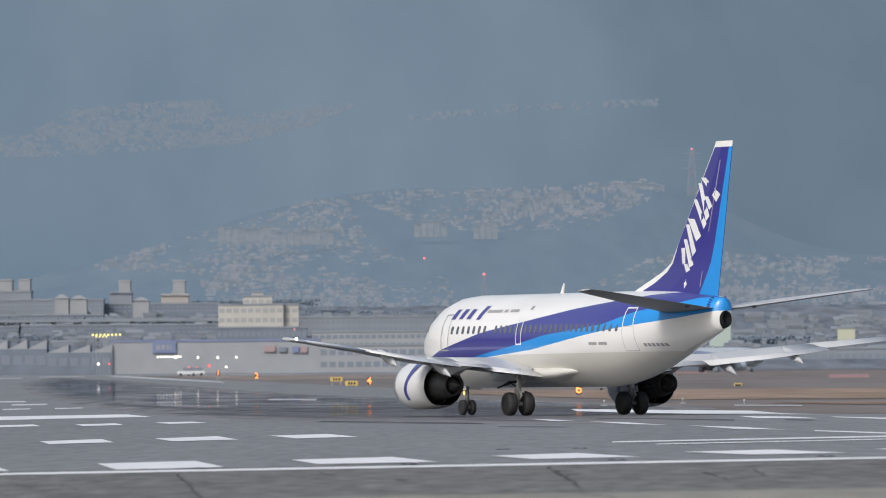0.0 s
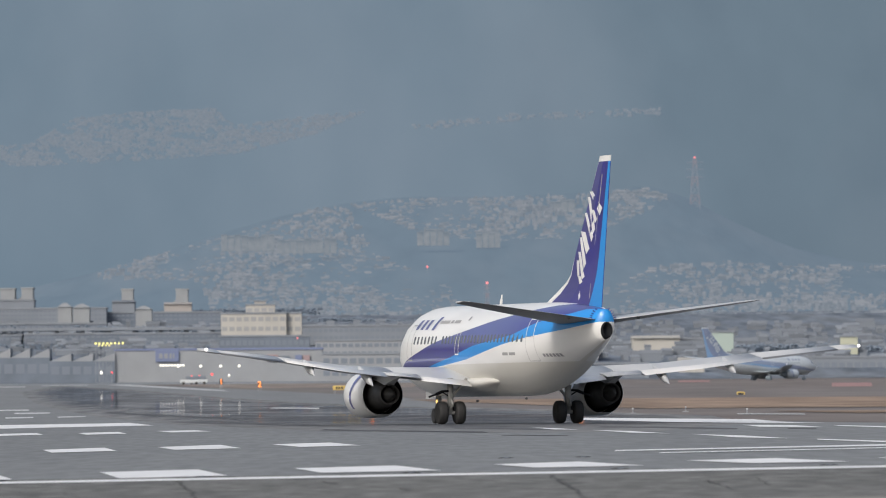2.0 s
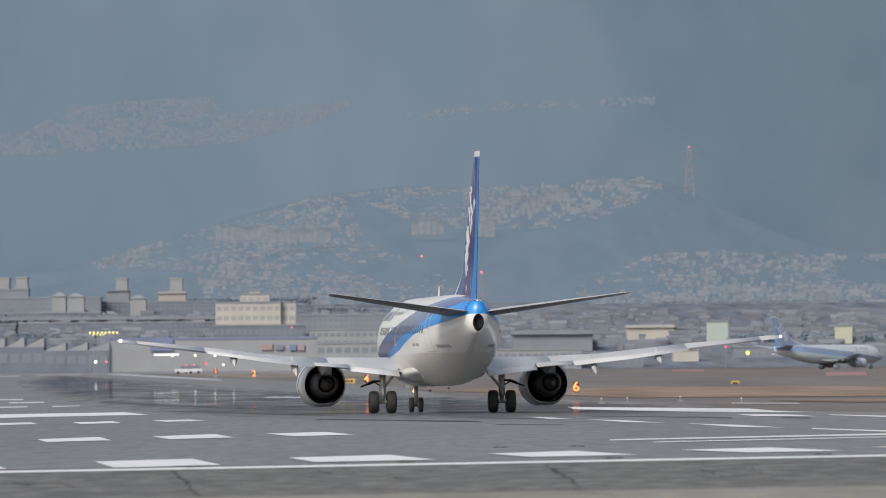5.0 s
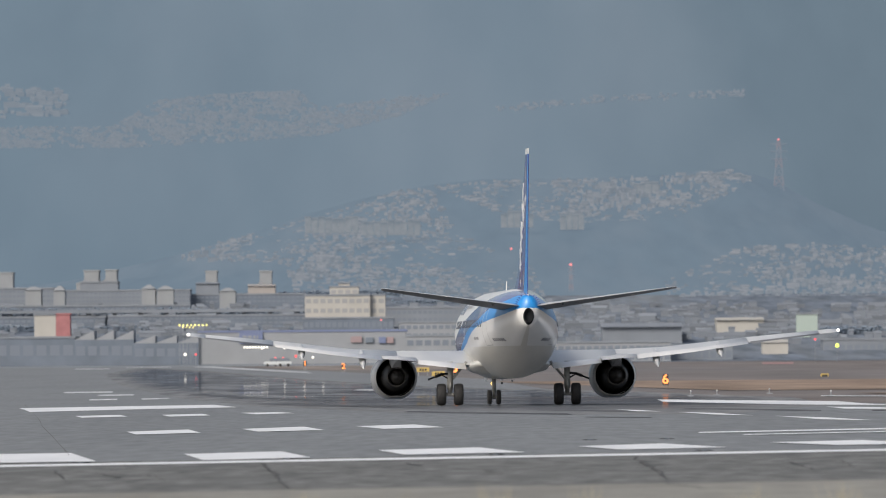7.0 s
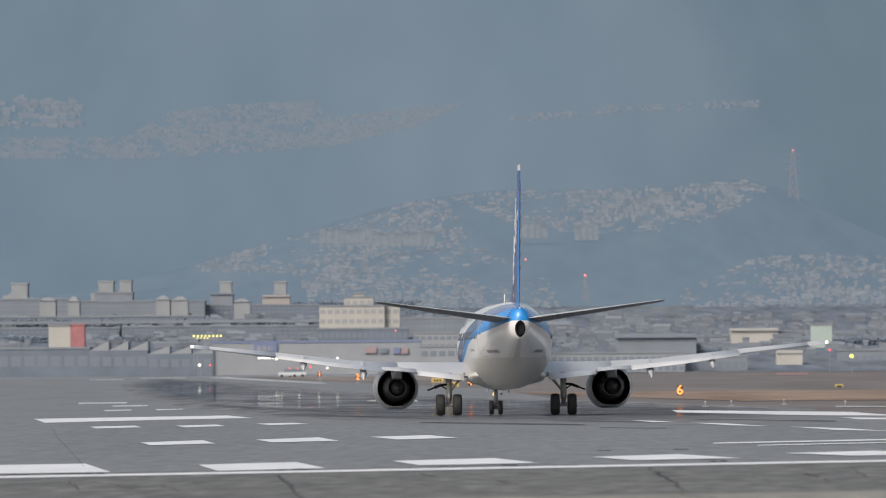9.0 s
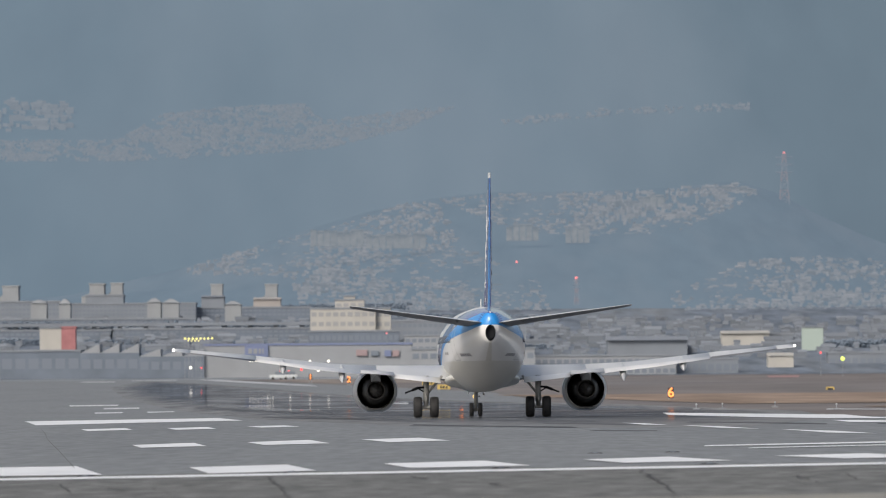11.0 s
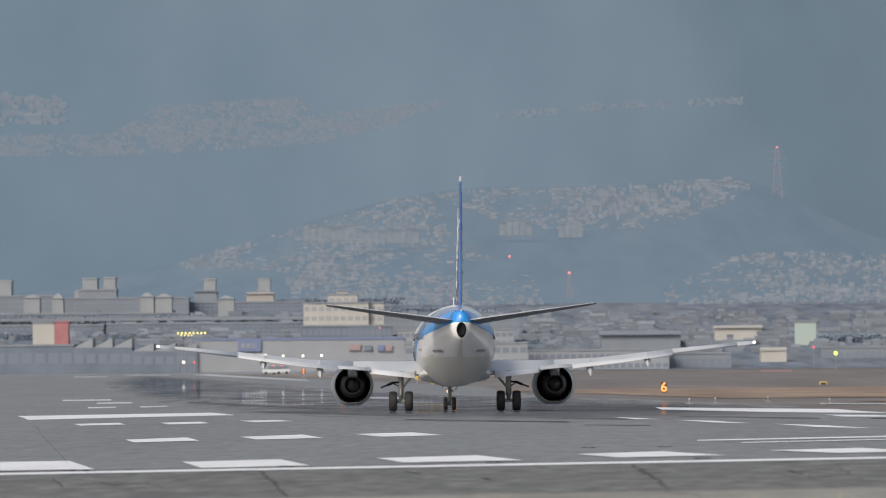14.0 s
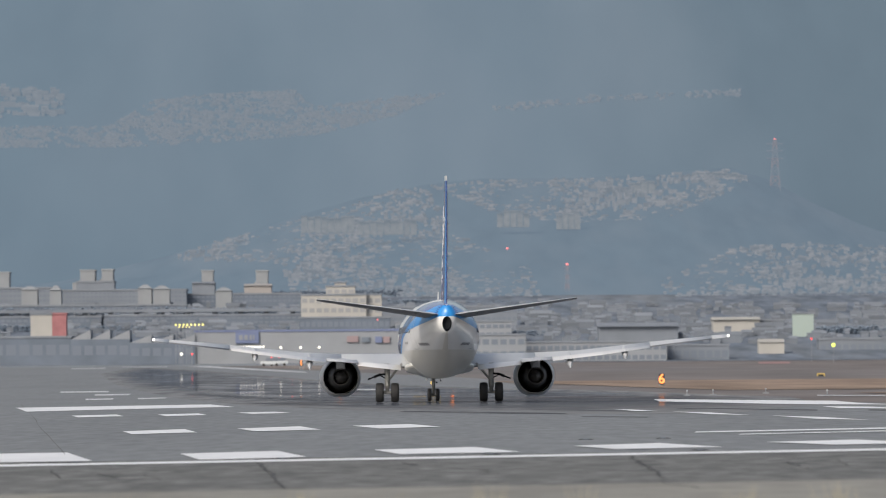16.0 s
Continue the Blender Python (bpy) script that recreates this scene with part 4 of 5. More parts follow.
def make_hill_blocks():
    for a, b in (((-52.61, 3380.0, 58.58), (-32.51, 3380.0, 62.02)), ((-31.70, 3380.0, 57.58), (-9.28, 3380.0, 60.37)), ((43.40, 3420.0, 59.83), (52.61, 3420.0, 63.18)), ((20.84, 3400.0, 60.50), (33.19, 3400.0, 63.81)),
                 ((78.74, 3700.0, 78.73), (87.54, 3700.0, 80.75)), ((112.93, 3760.0, 82.09), (126.12, 3760.0, 85.76)), ((0.19, 3010.0, 27.13), (22.98, 3010.0, 29.97))):
        hill_block(a, b, "long pale apartment block on the hillside", int(abs(a[0]) * 10))


def service_car(p):
    root = new("service_car")
    root.location = (p[0], p[1], ground_z(p[0], p[1]))
    bm = bmesh.new()
    box(bm, -2.1, 2.1, -0.85, 0.85, 0.35, 1.05, bevel=0.12)
    part("body", bm, CAR_WHITE, root)
    bm = bmesh.new()
    box(bm, -0.9, 1.7, -0.78, 0.78, 1.05, 1.75, bevel=0.15)
    part("cabin", bm, GLASS_FAR, root)
    for x in (-1.35, 1.35):
        for y in (-0.82, 0.82):
            bm = bmesh.new()
            lathe(bm, [(-0.1, 0.02), (-0.1, 0.3), (0.1, 0.3), (0.1, 0.02)], (0, 0, 0), 14)
            o = part("wheel", bm, SIGN_BLACK, root)
            o.location = (x, y, 0.3)
    bm = bmesh.new()
    box(bm, 0.1, 0.5, -0.5, 0.5, 1.76, 1.9, bevel=0.03)
    part("roof_light", bm, LAMP_RED, root, "red roof beacon")
    tagged(root, "white service car parked on the taxiway", "car")


# car white with haze blended in
CAR_WHITE = material("hazy_car_white", (0.565, 0.597, 0.621), 0.5, grain=0.05, scale=2)


def make_lights():
    make_inset_lights()
    make_tufts()
    service_car((-36.31, 1900.0, 5.27))
    service_car((-35.19, 1930.0, 5.32))
    field_lamp((-31.67, 1900.0, 5.95), 0.25, LAMP_RED, "small red lamp beside the taxiway")
    field_lamp((-27.37, 1850.0, 5.57), 0.22, LAMP_WHITE, "small white lamp beside the taxiway")
    field_lamp((-17.29, 2400.0, 16.61), 0.25, LAMP_RED_FAR, "red warning lamp over the warehouses", name="warning_lamp")
    pylon((139.47, 3780.0, 76.43), (139.64, 3780.0, 99.34), 2.2)
    pylon((41.45, 3000.0, 28.61), (41.52, 3000.0, 37.99), 0.7)
    field_lamp((23.50, 3250.0, 47.30), 0.42, LAMP_RED_FAR, "red warning lamp on the hill", name="warning_lamp")
    field_lamp((82.11, 1900.0, 7.37), 0.4, LAMP_GREEN, "bright yellow-green field lamp")
    field_lamp((81.56, 2000.0, 9.10), 0.22, LAMP_RED, "red obstruction lamp on a post")
    field_lamp((-56.39, 1950.0, 6.61), 0.27, LAMP_WHITE, "white lamp on a post by the runway's far end", 1.2)
    field_lamp((-54.35, 1960.0, 6.62), 0.2, LAMP_RED, "small red lamp by the runway's far end")
    for p in ((-40.62, 1990.0, 7.97), (-35.65, 1990.0, 7.99), (-31.29, 1990.0, 7.96), (-27.19, 1990.0, 7.99)):
        tagged(field_lamp(p, 0.26, LAMP_WHITE, "white approach lamp on a post"), group="approach lamps")
    for i in range(9):
        a, b = Vector((-44.52, 1992.0, 8.19)), Vector((-39.54, 1992.0, 8.21))
        tagged(field_lamp(a.lerp(b, i / 8), 0.22, LAMP_WHITE, "small white lamp in a row"), group="lamp row")
    for i in range(8):
        a, b = Vector((-63.47, 2150.0, 14.09)), Vector((-57.02, 2150.0, 14.11))
        tagged(field_lamp(a.lerp(b, i / 7), 0.22, LAMP_YELLOW, "yellow lamp in a row on tall posts"), group="yellow lamp row")
    for i in range(4):
        a, b = Vector((-62.67, 2150.0, 13.61)), Vector((-60.25, 2150.0, 13.60))
        tagged(field_lamp(a.lerp(b, i / 3), 0.16, LAMP_YELLOW, "yellow lamp in a row on tall posts"), group="yellow lamp row")
    number_sign((-23.51, 1500.0, 3.73), "1", 0.62, "black sign with a lit orange digit one")
    number_sign((-15.43, 1350.0, 3.02), "2", 0.62, "black sign with a lit orange digit two")
    number_sign((18.38, 760.0, 0.95), "6", 0.58, "black sign with a lit orange digit six")
    number_sign((1.11, 1100.0, 1.98), "4", 0.62, "black sign with a lit orange digit four")
    for p, w in (((-3.01, 1150.0, 2.26), 0.8), ((-0.98, 1050.0, 1.70), 0.75), ((41.81, 1000.0, 1.11), 0.45)):
        root = new("yellow_board")
        z = ground_z(p[0], p[1])
        root.location = (p[0], p[1], z)
        bm = bmesh.new()
        box(bm, -w, w, 0, 0.25, p[2] - z - 0.28, p[2] - z + 0.28, bevel=0.04)
        part("panel", bm, SIGN_YELLOW, root)
        for s in (-0.4, 0, 0.45):
            bm = bmesh.new()
            box(bm, w * s - 0.12, w * s + 0.1, -0.03, 0.02, p[2] - z - 0.14, p[2] - z + 0.14)
            part("dark_bar", bm, SIGN_BLACK, root)
        for s in (-0.7, 0.7):
            bm = bmesh.new()
            box(bm, w * s - 0.05, w * s + 0.05, 0.08, 0.18, -0.3, p[2] - z - 0.26)
            part("leg", bm, POST, root)
        tagged(root, "yellow taxiway sign with dark marks on legs", "sign")
    for p in ((15.11, 560.0, 0.12), (17.17, 575.0, 0.15), (21.41, 600.0, 0.11), (22.94, 540.0, -0.03)):
        tagged(field_lamp((p[0], p[1], ground_z(p[0], p[1]) + 0.30), 0.06, WORN_PAINT, "small white runway edge light", name="edge_light"), group="runway edge lights")


make_hills()
make_settlements()
make_town()
make_town_houses()
make_hill_blocks()
make_lights()


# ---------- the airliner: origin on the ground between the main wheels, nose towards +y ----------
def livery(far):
    # far copy: distance haze is mixed into every paint
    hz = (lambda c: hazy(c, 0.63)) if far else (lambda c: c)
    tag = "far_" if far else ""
    k = dict(grain=0.05, scale=0.8, stain=0.14, stain_scale=0.35, stretch=(1, 0.3, 1))
    M = {}
    M["white"] = material(tag + "white_paint", hz((0.77, 0.765, 0.75)), 0.33, coat=0.35, stain_color=hz((0.62, 0.60, 0.55)), **k)
    M["dark"] = material(tag + "deep_blue_paint", hz((0.030, 0.028, 0.24)), 0.3, coat=1.0, stain_color=hz((0.045, 0.045, 0.26)), **k)
    M["light"] = material(tag + "bright_blue_paint", hz((0.015, 0.25, 0.66)), 0.35, coat=0.35, stain_color=hz((0.03, 0.27, 0.62)), **k)
    M["grey"] = material(tag + "belly_grey_paint", hz((0.61, 0.595, 0.55)), 0.4, coat=0.15, stain_color=hz((0.50, 0.485, 0.44)), **k)
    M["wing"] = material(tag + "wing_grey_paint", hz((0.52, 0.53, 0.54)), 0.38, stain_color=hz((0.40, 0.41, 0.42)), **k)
    # two darker greys with the underside's shade put into the colour
    M["under"] = material(tag + "shaded_grey_underside", hz((0.14, 0.145, 0.155)), 0.5, stain_color=hz((0.05, 0.05, 0.055)), **k)
    M["lower"] = material(tag + "shaded_wing_underside", hz((0.27, 0.275, 0.285)), 0.45, stain_color=hz((0.20, 0.205, 0.21)), **k)
    M["nacelle"] = material(tag + "nacelle_paint", hz((0.66, 0.66, 0.655)), 0.35, coat=0.3, stain_color=hz((0.48, 0.47, 0.45)), **k)
    M["metal"] = material(tag + "bare_metal", hz((0.62, 0.62, 0.63)), 0.3, 0.9, grain=0.05, scale=3)
    M["core"] = material(tag + "burnt_nozzle_metal", hz((0.085, 0.082, 0.08)), 0.5, 0.4, grain=0.2, scale=3)
    M["black"] = material(tag + "black_interior", hz((0.010, 0.011, 0.013)), 0.8, grain=0.2, scale=3, spec=0.15)
    M["tyre"] = material(tag + "tyre_rubber", hz((0.018, 0.018, 0.019)), 0.75, grain=0.25, scale=6, bump=0.2)
    M["strut"] = material(tag + "gear_strut_paint", hz((0.30, 0.30, 0.29)), 0.5, grain=0.15, scale=4)
    M["glass"] = material(tag + "cabin_window_glass", hz((0.11, 0.115, 0.13)), 0.2)
    M["mark"] = material(tag + "marking_grey", hz((0.26, 0.26, 0.28)), 0.5)
    M["seam"] = material(tag + "panel_seam", hz((0.32, 0.32, 0.32)), 0.5)
    return M


FUSELAGE = [  # y, belly, crown, half width
    (-14.45, 3.52, 4.74, 0.34), (-14.00, 3.36, 4.80, 0.50), (-13.00, 3.10, 4.88, 0.74), (-12.00, 2.86, 4.94, 0.95), (-11.00, 2.60, 5.0, 1.15), (-10.00, 2.33, 5.05, 1.34),
    (-9.00, 2.06, 5.08, 1.50), (-8.00, 1.80, 5.10, 1.64), (-7.00, 1.57, 5.10, 1.75), (-6.00, 1.38, 5.11, 1.82), (-5.00, 1.25, 5.11, 1.86), (-4.00, 1.18, 5.11, 1.88), (9.30, 1.16, 5.11, 1.88), (10.25, 1.20, 5.05, 1.84),
    (11.11, 1.30, 4.88, 1.74), (11.79, 1.42, 4.64, 1.60), (12.40, 1.56, 4.32, 1.42), (12.83, 1.70, 4.0, 1.24), (13.26, 1.86, 3.62, 1.02), (13.69, 2.06, 3.28, 0.74), (14.03, 2.32, 3.0, 0.42), (14.27, 2.64, 2.72, 0.04)]
LINE_A = [(-14.4, 4.76), (-11.5, 5.02), (-9.5, 4.95), (-7.58, 4.80), (-3.14, 4.41), (0.83, 3.98), (5.45, 3.50), (9.89, 2.76), (11.5, 2.40), (15, 1.9)]
LINE_B = [(-14.4, 4.76), (-13.0, 4.76), (-11.98, 4.61), (-8.84, 4.23), (-6.46, 3.75), (-0.87, 3.33), (2.57, 2.88), (5.18, 2.61), (7.0, 2.40), (15, 1.8)]
LINE_C = [(-14.5, 4.22), (-12.18, 3.97), (-8.05, 3.62), (-5.35, 3.36), (0.28, 2.75), (4.31, 2.50), (7.0, 2.38), (15, 1.8)]
LINE_G = [(-14.45, 2.62), (15, 2.5)]


def hull(y):
    return [lerp([(r[0], r[k]) for r in FUSELAGE], y) for k in (1, 2, 3)]


def on_hull(y, z, side, off=0.0):
    zb, zt, hw = hull(y)
    zc, hh = (zb + zt) / 2, (zt - zb) / 2
    c = max(-1, min(1, (z - zc) / hh))
    a = math.acos(c)
    n = Vector((side * math.sin(a) / hw, 0, math.cos(a) / hh)).normalized()
    return Vector((side * hw * math.sin(a), y, zc + hh * math.cos(a))) + n * off


def make_fuselage(M, root):
    bm = bmesh.new()
    ys = sorted({round(-14.45 + 0.45 * i, 3) for i in range(66)} | {r[0] for r in FUSELAGE})
    rings, segs = [], (6, 5, 5, 12, 6)
    for y in ys:
        zb, zt, hw = hull(y)
        zc, hh = (zb + zt) / 2, (zt - zb) / 2
        cuts, last = [0.0], 0.0
        for line in (LINE_A, LINE_B, LINE_C, LINE_G):
            c = max(-1, min(1, (lerp(line, y) - zc) / hh))
            last = max(last + 0.015, min(math.acos(c), math.pi - 0.12))
            cuts.append(last)
        cuts.append(math.pi)
        angles = []
        for k, n in enumerate(segs):
            angles += [cuts[k] + (cuts[k + 1] - cuts[k]) * i / n for i in range(n)]
        angles.append(math.pi)
        right = [bm.verts.new((hw * math.sin(a), y, zc + hh * math.cos(a))) for a in angles]
        left = [right[0]] + [bm.verts.new((-hw * math.sin(a), y, zc + hh * math.cos(a))) for a in angles[1:-1]] + [right[-1]]
        rings.append((right, left))
    which = [k for k, n in enumerate(segs) for _ in range(n)]
    mats = [M["white"], M["dark"], M["light"], M["white"], M["grey"]]
    for (ra, la), (rb, lb) in zip(rings, rings[1:]):
        for i, k in enumerate(which):
            bm.faces.new((ra[i], ra[i + 1], rb[i + 1], rb[i])).material_index = k
            bm.faces.new((la[i + 1], la[i], lb[i], lb[i + 1])).material_index = k
    for right, left in (rings[0], rings[-1]):
        bm.faces.new(right[:17] + left[16:0:-1]).material_index = 2
        bm.faces.new(right[16:] + left[-2:15:-1]).material_index = 3
    bmesh.ops.recalc_face_normals(bm, faces=bm.faces)
    part("fuselage", bm, mats, root, "white fuselage with deep and bright blue sweeping bands", True)
    # wing-to-body fairing
    bm = bmesh.new()
    rings = []
    for y, w, zt, zb in ((6.2, 1.0, 1.7, 1.35), (5.2, 1.5, 2.0, 1.32), (3.0, 1.7, 2.1, 1.32), (-0.5, 1.75, 2.1, 1.36), (-1.8, 1.72, 2.1, 1.46), (-2.7, 1.6, 2.05, 1.6), (-3.5, 1.35, 1.95, 1.75)):
        rings.append([bm.verts.new((w * math.cos(a) * (1 if abs(math.cos(a)) > 0.01 else 0), y, (zt + zb) / 2 + (zt - zb) / 2 * math.copysign(abs(math.sin(a)) ** 0.7, math.sin(a)))) for a in [2 * math.pi * i / 24 for i in range(24)]])
    for r, s in zip(rings, rings[1:]):
        for i in range(24):
            bm.faces.new((r[i], r[(i + 1) % 24], s[(i + 1) % 24], s[i]))
    bm.faces.new(rings[0]), bm.faces.new(rings[-1])
    bmesh.ops.recalc_face_normals(bm, faces=bm.faces)
    part("belly_fairing", bm, M["grey"], root, "grey wing root fairing", True)


def foil(chord, thick, n=9):
    """Closed aerofoil loop from the trailing edge over the top to the nose and back beneath; (back from nose, height)."""
    up, lo = [], []
    for i in range(n + 1):
        x = 0.5 * (1 + math.cos(math.pi * i / n))
        t = 5 * thick * (0.2969 * math.sqrt(x) - 0.126 * x - 0.3516 * x * x + 0.2843 * x ** 3 - 0.1015 * x ** 4) + 0.0015
        up.append((x * chord, (t + 0.03 * thick / 0.12 * 4 * x * (1 - x) * 0.25) * chord))
        lo.append((x * chord, -t * 0.8 * chord))
    return up + lo[-2:0:-1] + [lo[0]]


def loft(bm, sections, mi=0):
    """Sections: (x, y of nose, z of nose, chord, thickness, incidence in degrees)."""
    rings = []
    for x, y, z, c, th, inc in sections:
        a = radians(inc)
        rings.append([bm.verts.new((x, y - (s * math.cos(a) + h * math.sin(a) * 0), z - s * math.sin(a) + h)) for s, h in foil(c, th)])
    n = len(rings[0])
    for r, s in zip(rings, rings[1:]):
        for i in range(n):
            bm.faces.new((r[i], r[(i + 1) % n], s[(i + 1) % n], s[i])).material_index = mi
    bm.faces.new(rings[0]).material_index = mi
    bm.faces.new(rings[-1]).material_index = mi
    bmesh.ops.recalc_face_normals(bm, faces=bm.faces)
    # down-facing skin gets the second material, darkened to imitate shade
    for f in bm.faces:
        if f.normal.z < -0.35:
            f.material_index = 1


W_LE = [(0.8, 6.3), (1.9, 5.55), (4.9, 3.55), (14.1, -2.2), (14.44, -2.75)]
W_TE = [(0.8, -1.1), (1.9, -1.1), (4.9, -0.75), (14.1, -3.85), (14.44, -4.0)]
W_ZT = [(0.8, 1.62), (1.9, 1.72), (4.9, 2.03), (6.65, 2.14), (10.6, 2.70), (14.44, 3.16)]
W_INC = [(0.8, 4.0), (4.9, 3.4), (14.44, 3.2)]


def wing_section(x, s, trim=0.0):
    le, te, zt, inc = lerp(W_LE, x), lerp(W_TE, x), lerp(W_ZT, x), lerp(W_INC, x)
    full = le - te
    return (s * x, le, zt + full * math.sin(radians(inc)), full * (1 - trim), lerp([(0.8, 0.13), (4.9, 0.12), (14.44, 0.10)], x), inc)


def make_wing(M, root, s):
    bm = bmesh.new()
    loft(bm, [wing_section(x, s, 0.2) for x in (0.8, 1.9, 3.4, 4.9)])
    loft(bm, [wing_section(x, s, 0.2) for x in (4.9, 7.0, 9.0, 10.55)])
    loft(bm, [wing_section(x, s, 0.13) for x in (10.56, 12.0, 13.6)])
    loft(bm, [wing_section(x, s) for x in (13.6, 14.1, 14.44)])
    w = part("wing", bm, [M["wing"], M["lower"]], root, "light grey swept wing, underside in painted shade", True)
    # trailing edge pieces: flaps lowered a little, aileron drooped to fit the camera's view
    # aileron and flap undersides are painted in the shade grey
    for name, x0, x1, droop, mat in (("flap", 1.95, 4.1, 6, "white"), ("flap", 5.7, 10.5, 6, "white"), ("thrust_gate", 4.12, 5.68, 3, "wing"), ("aileron", 10.6, 13.58, 7, "under")):
        bm = bmesh.new()
        secs = []
        for x in (x0, (x0 + x1) / 2, x1):
            X, le, z, c, th, inc = wing_section(x, s)
            hinge, chord = {"flap": (0.80, 0.20 if x0 < 4 else 0.25), "aileron": (0.86, 0.14)}.get(name, (0.775, 0.225))
            hy, hz_ = le - c * hinge * math.cos(radians(inc)), z - c * hinge * math.sin(radians(inc)) + (0.006 if name == "aileron" else 0.002 if x0 < 4 else 0.016) * c
            secs.append((X, hy, hz_, c * chord, 0.14, inc + droop))
        loft(bm, secs)
        part(name, bm, [M[mat], M["under"]], w, "pale flap panel" if name == "flap" else "", True)
    for x, ln in ((6.55, 3.0), (9.3, 2.4)):
        bm = bmesh.new()
        X, le, z, c, th, inc = wing_section(x, s)
        ty, tz = lerp(W_TE, x), lerp(W_ZT, x)
        lathe(bm, [(ln * 0.55, 0.01), (ln * 0.4, 0.12), (ln * 0.15, 0.20), (-ln * 0.02, 0.20), (-ln * 0.14, 0.14), (-ln * 0.26, 0.06), (-ln * 0.33, 0.012)], (0, 0, 0), 12)
        o = part("flap_track_fairing", bm, M["wing"], w, "pale pointed fairing below the flap", True)
        o.matrix_basis = pose(X, ty + 0.30, tz - 0.16, 19)
        o.scale = (0.8, 1, 1.0)
    bm = bmesh.new()
    lathe(bm, [(-0.08, 0.0), (-0.055, 0.05), (0, 0.07), (0.055, 0.05), (0.08, 0.0)], (s * 14.36, -4.08, 3.22), 10)
    part("tip_light", bm, LAMP_TIP, w, "white glowing position light", True)


LAMP_TIP = material("tip_lamp", (1.0, 0.95, 0.9), glow=2.0)
LAMP_TAXI = material("taxi_lamp", (1.0, 0.62, 0.18), glow=1.6)


def rudder_width(z):
    """Width of the bright blue strip on the fin's trailing edge."""
    return 0.22 + 0.115 * (11 - z) + 0.9 * max(0.0, 1 - (z - 4.7) / 1.9) ** 1.5


def make_tail(M, root):
    # fin: column edges run from the root to the tip
    bm = bmesh.new()
    le = [(4.7, -5.2), (5.12, -6.1), (5.45, -7.3), (5.85, -8.7), (6.2, -9.55), (11.0, -13.78)]
    zs = [4.6, 4.9, 5.12, 5.45, 5.85, 6.2, 7.0, 8.0, 9.0, 10.0, 10.80, 10.82, 11.06]
    rows = []
    for z in zs:
        t = (z - 4.7) / 6.3
        y0, y1 = lerp(le, z), -13.85 + (-15.33 + 13.85) * t
        white = y0 - (0.95 * max(0, 1 - abs(z - 5.3) / 1.1) + 0.16)
        blue = y1 + rudder_width(z)
        white = max(white, blue + 0.05)
        th = 0.17 * (1 - 0.62 * t)
        st = [(y0, 0.0), (y0 - 0.05, th * 0.45), (white, th * 0.8), ((white + blue) / 2, th), (blue, th * 0.4), (y1, 0.012)]
        rows.append([[bm.verts.new((sd * w, y, z)) for y, w in st] for sd in (1, -1)])
    for k, (a, b) in enumerate(zip(rows, rows[1:])):
        for sd in (0, 1):
            for i in range(5):
                f = bm.faces.new((a[sd][i], a[sd][i + 1], b[sd][i + 1], b[sd][i]))
                f.material_index = 0 if (i < 2 or k >= 11) else 1 if i < 4 else 2
        bm.faces.new((a[0][5], a[1][5], b[1][5], b[0][5])).material_index = 0 if k >= 11 else 1
    bm.faces.new(rows[-1][0] + rows[-1][1][::-1]).material_index = 0
    bmesh.ops.remove_doubles(bm, verts=bm.verts, dist=0.001)
    bmesh.ops.recalc_face_normals(bm, faces=bm.faces)
    fin = part("tail_fin", bm, [M["white"], M["dark"], M["light"]], root, "deep blue tail fin with white edge and bright blue rudder", False)

    def fin_patch(name, pts, mat, off=0.02):
        for sd in (1, -1):
            b2 = bmesh.new()
            vs = []
            for y, z in pts:
                t = (z - 4.7) / 6.3
                y0, y1 = lerp(le, z), -13.85 - 1.48 * t
                th = 0.17 * (1 - 0.62 * t)
                blue, white = y1 + rudder_width(z), y0 - 0.16
                w = lerp([(y1, 0.012), (blue, th * 0.4), ((white + blue) / 2, th), (white, th * 0.8)], y)
                vs.append(b2.verts.new((sd * (w + off), y, z)))
            n = len(vs)
            b2.faces.new(vs)
            for i in range(n):
                j = (i + 1) % n
                lo = [b2.verts.new((v.co.x - sd * 0.012, v.co.y, v.co.z)) for v in (vs[i], vs[j])]
                b2.faces.new((vs[i], vs[j], lo[1], lo[0]))
            bmesh.ops.recalc_face_normals(b2, faces=b2.faces)
            part(name, b2, M[mat], fin)
    # plain slanted white shapes of the airline's mark
    for pts in FIN_SHAPES:
        fin_patch("fin_mark", pts, "white")
    fin_patch("rudder_seam", [(-12.35, 5.2), (-12.30, 5.2), (-14.28, 10.3), (-14.33, 10.3)], "seam", 0.014)
    for s in (-1, 1):
        bm = bmesh.new()
        loft(bm, [(s * 0.25, -10.0, 4.14, 4.2, 0.075, -2.2), (s * 0.9, -10.55, 4.23, 3.85, 0.075, -2.2), (s * 6.1, -13.75, 4.99, 1.65, 0.065, -2.2), (s * 6.35, -14.15, 5.03, 1.25, 0.055, -2.2)])
        tp = part("tailplane", bm, [M["wing"], M["under"]], root, "grey swept tailplane, underside in painted shade", True)
        bm = bmesh.new()
        loft(bm, [(s * 1.0, -14.12, 4.375, 0.42, 0.08, -2.2), (s * 6.1, -15.3, 5.045, 0.22, 0.08, -2.2)])
        part("elevator", bm, [M["wing"], M["under"]], tp, "", True)
        for x, y, z in ((1.5, -14.1, 4.37),):
            bm = bmesh.new()
            lathe(bm, [(0.22, 0.01), (0.1, 0.05), (-0.1, 0.055), (-0.2, 0.02)], (s * x, y, z), 10)
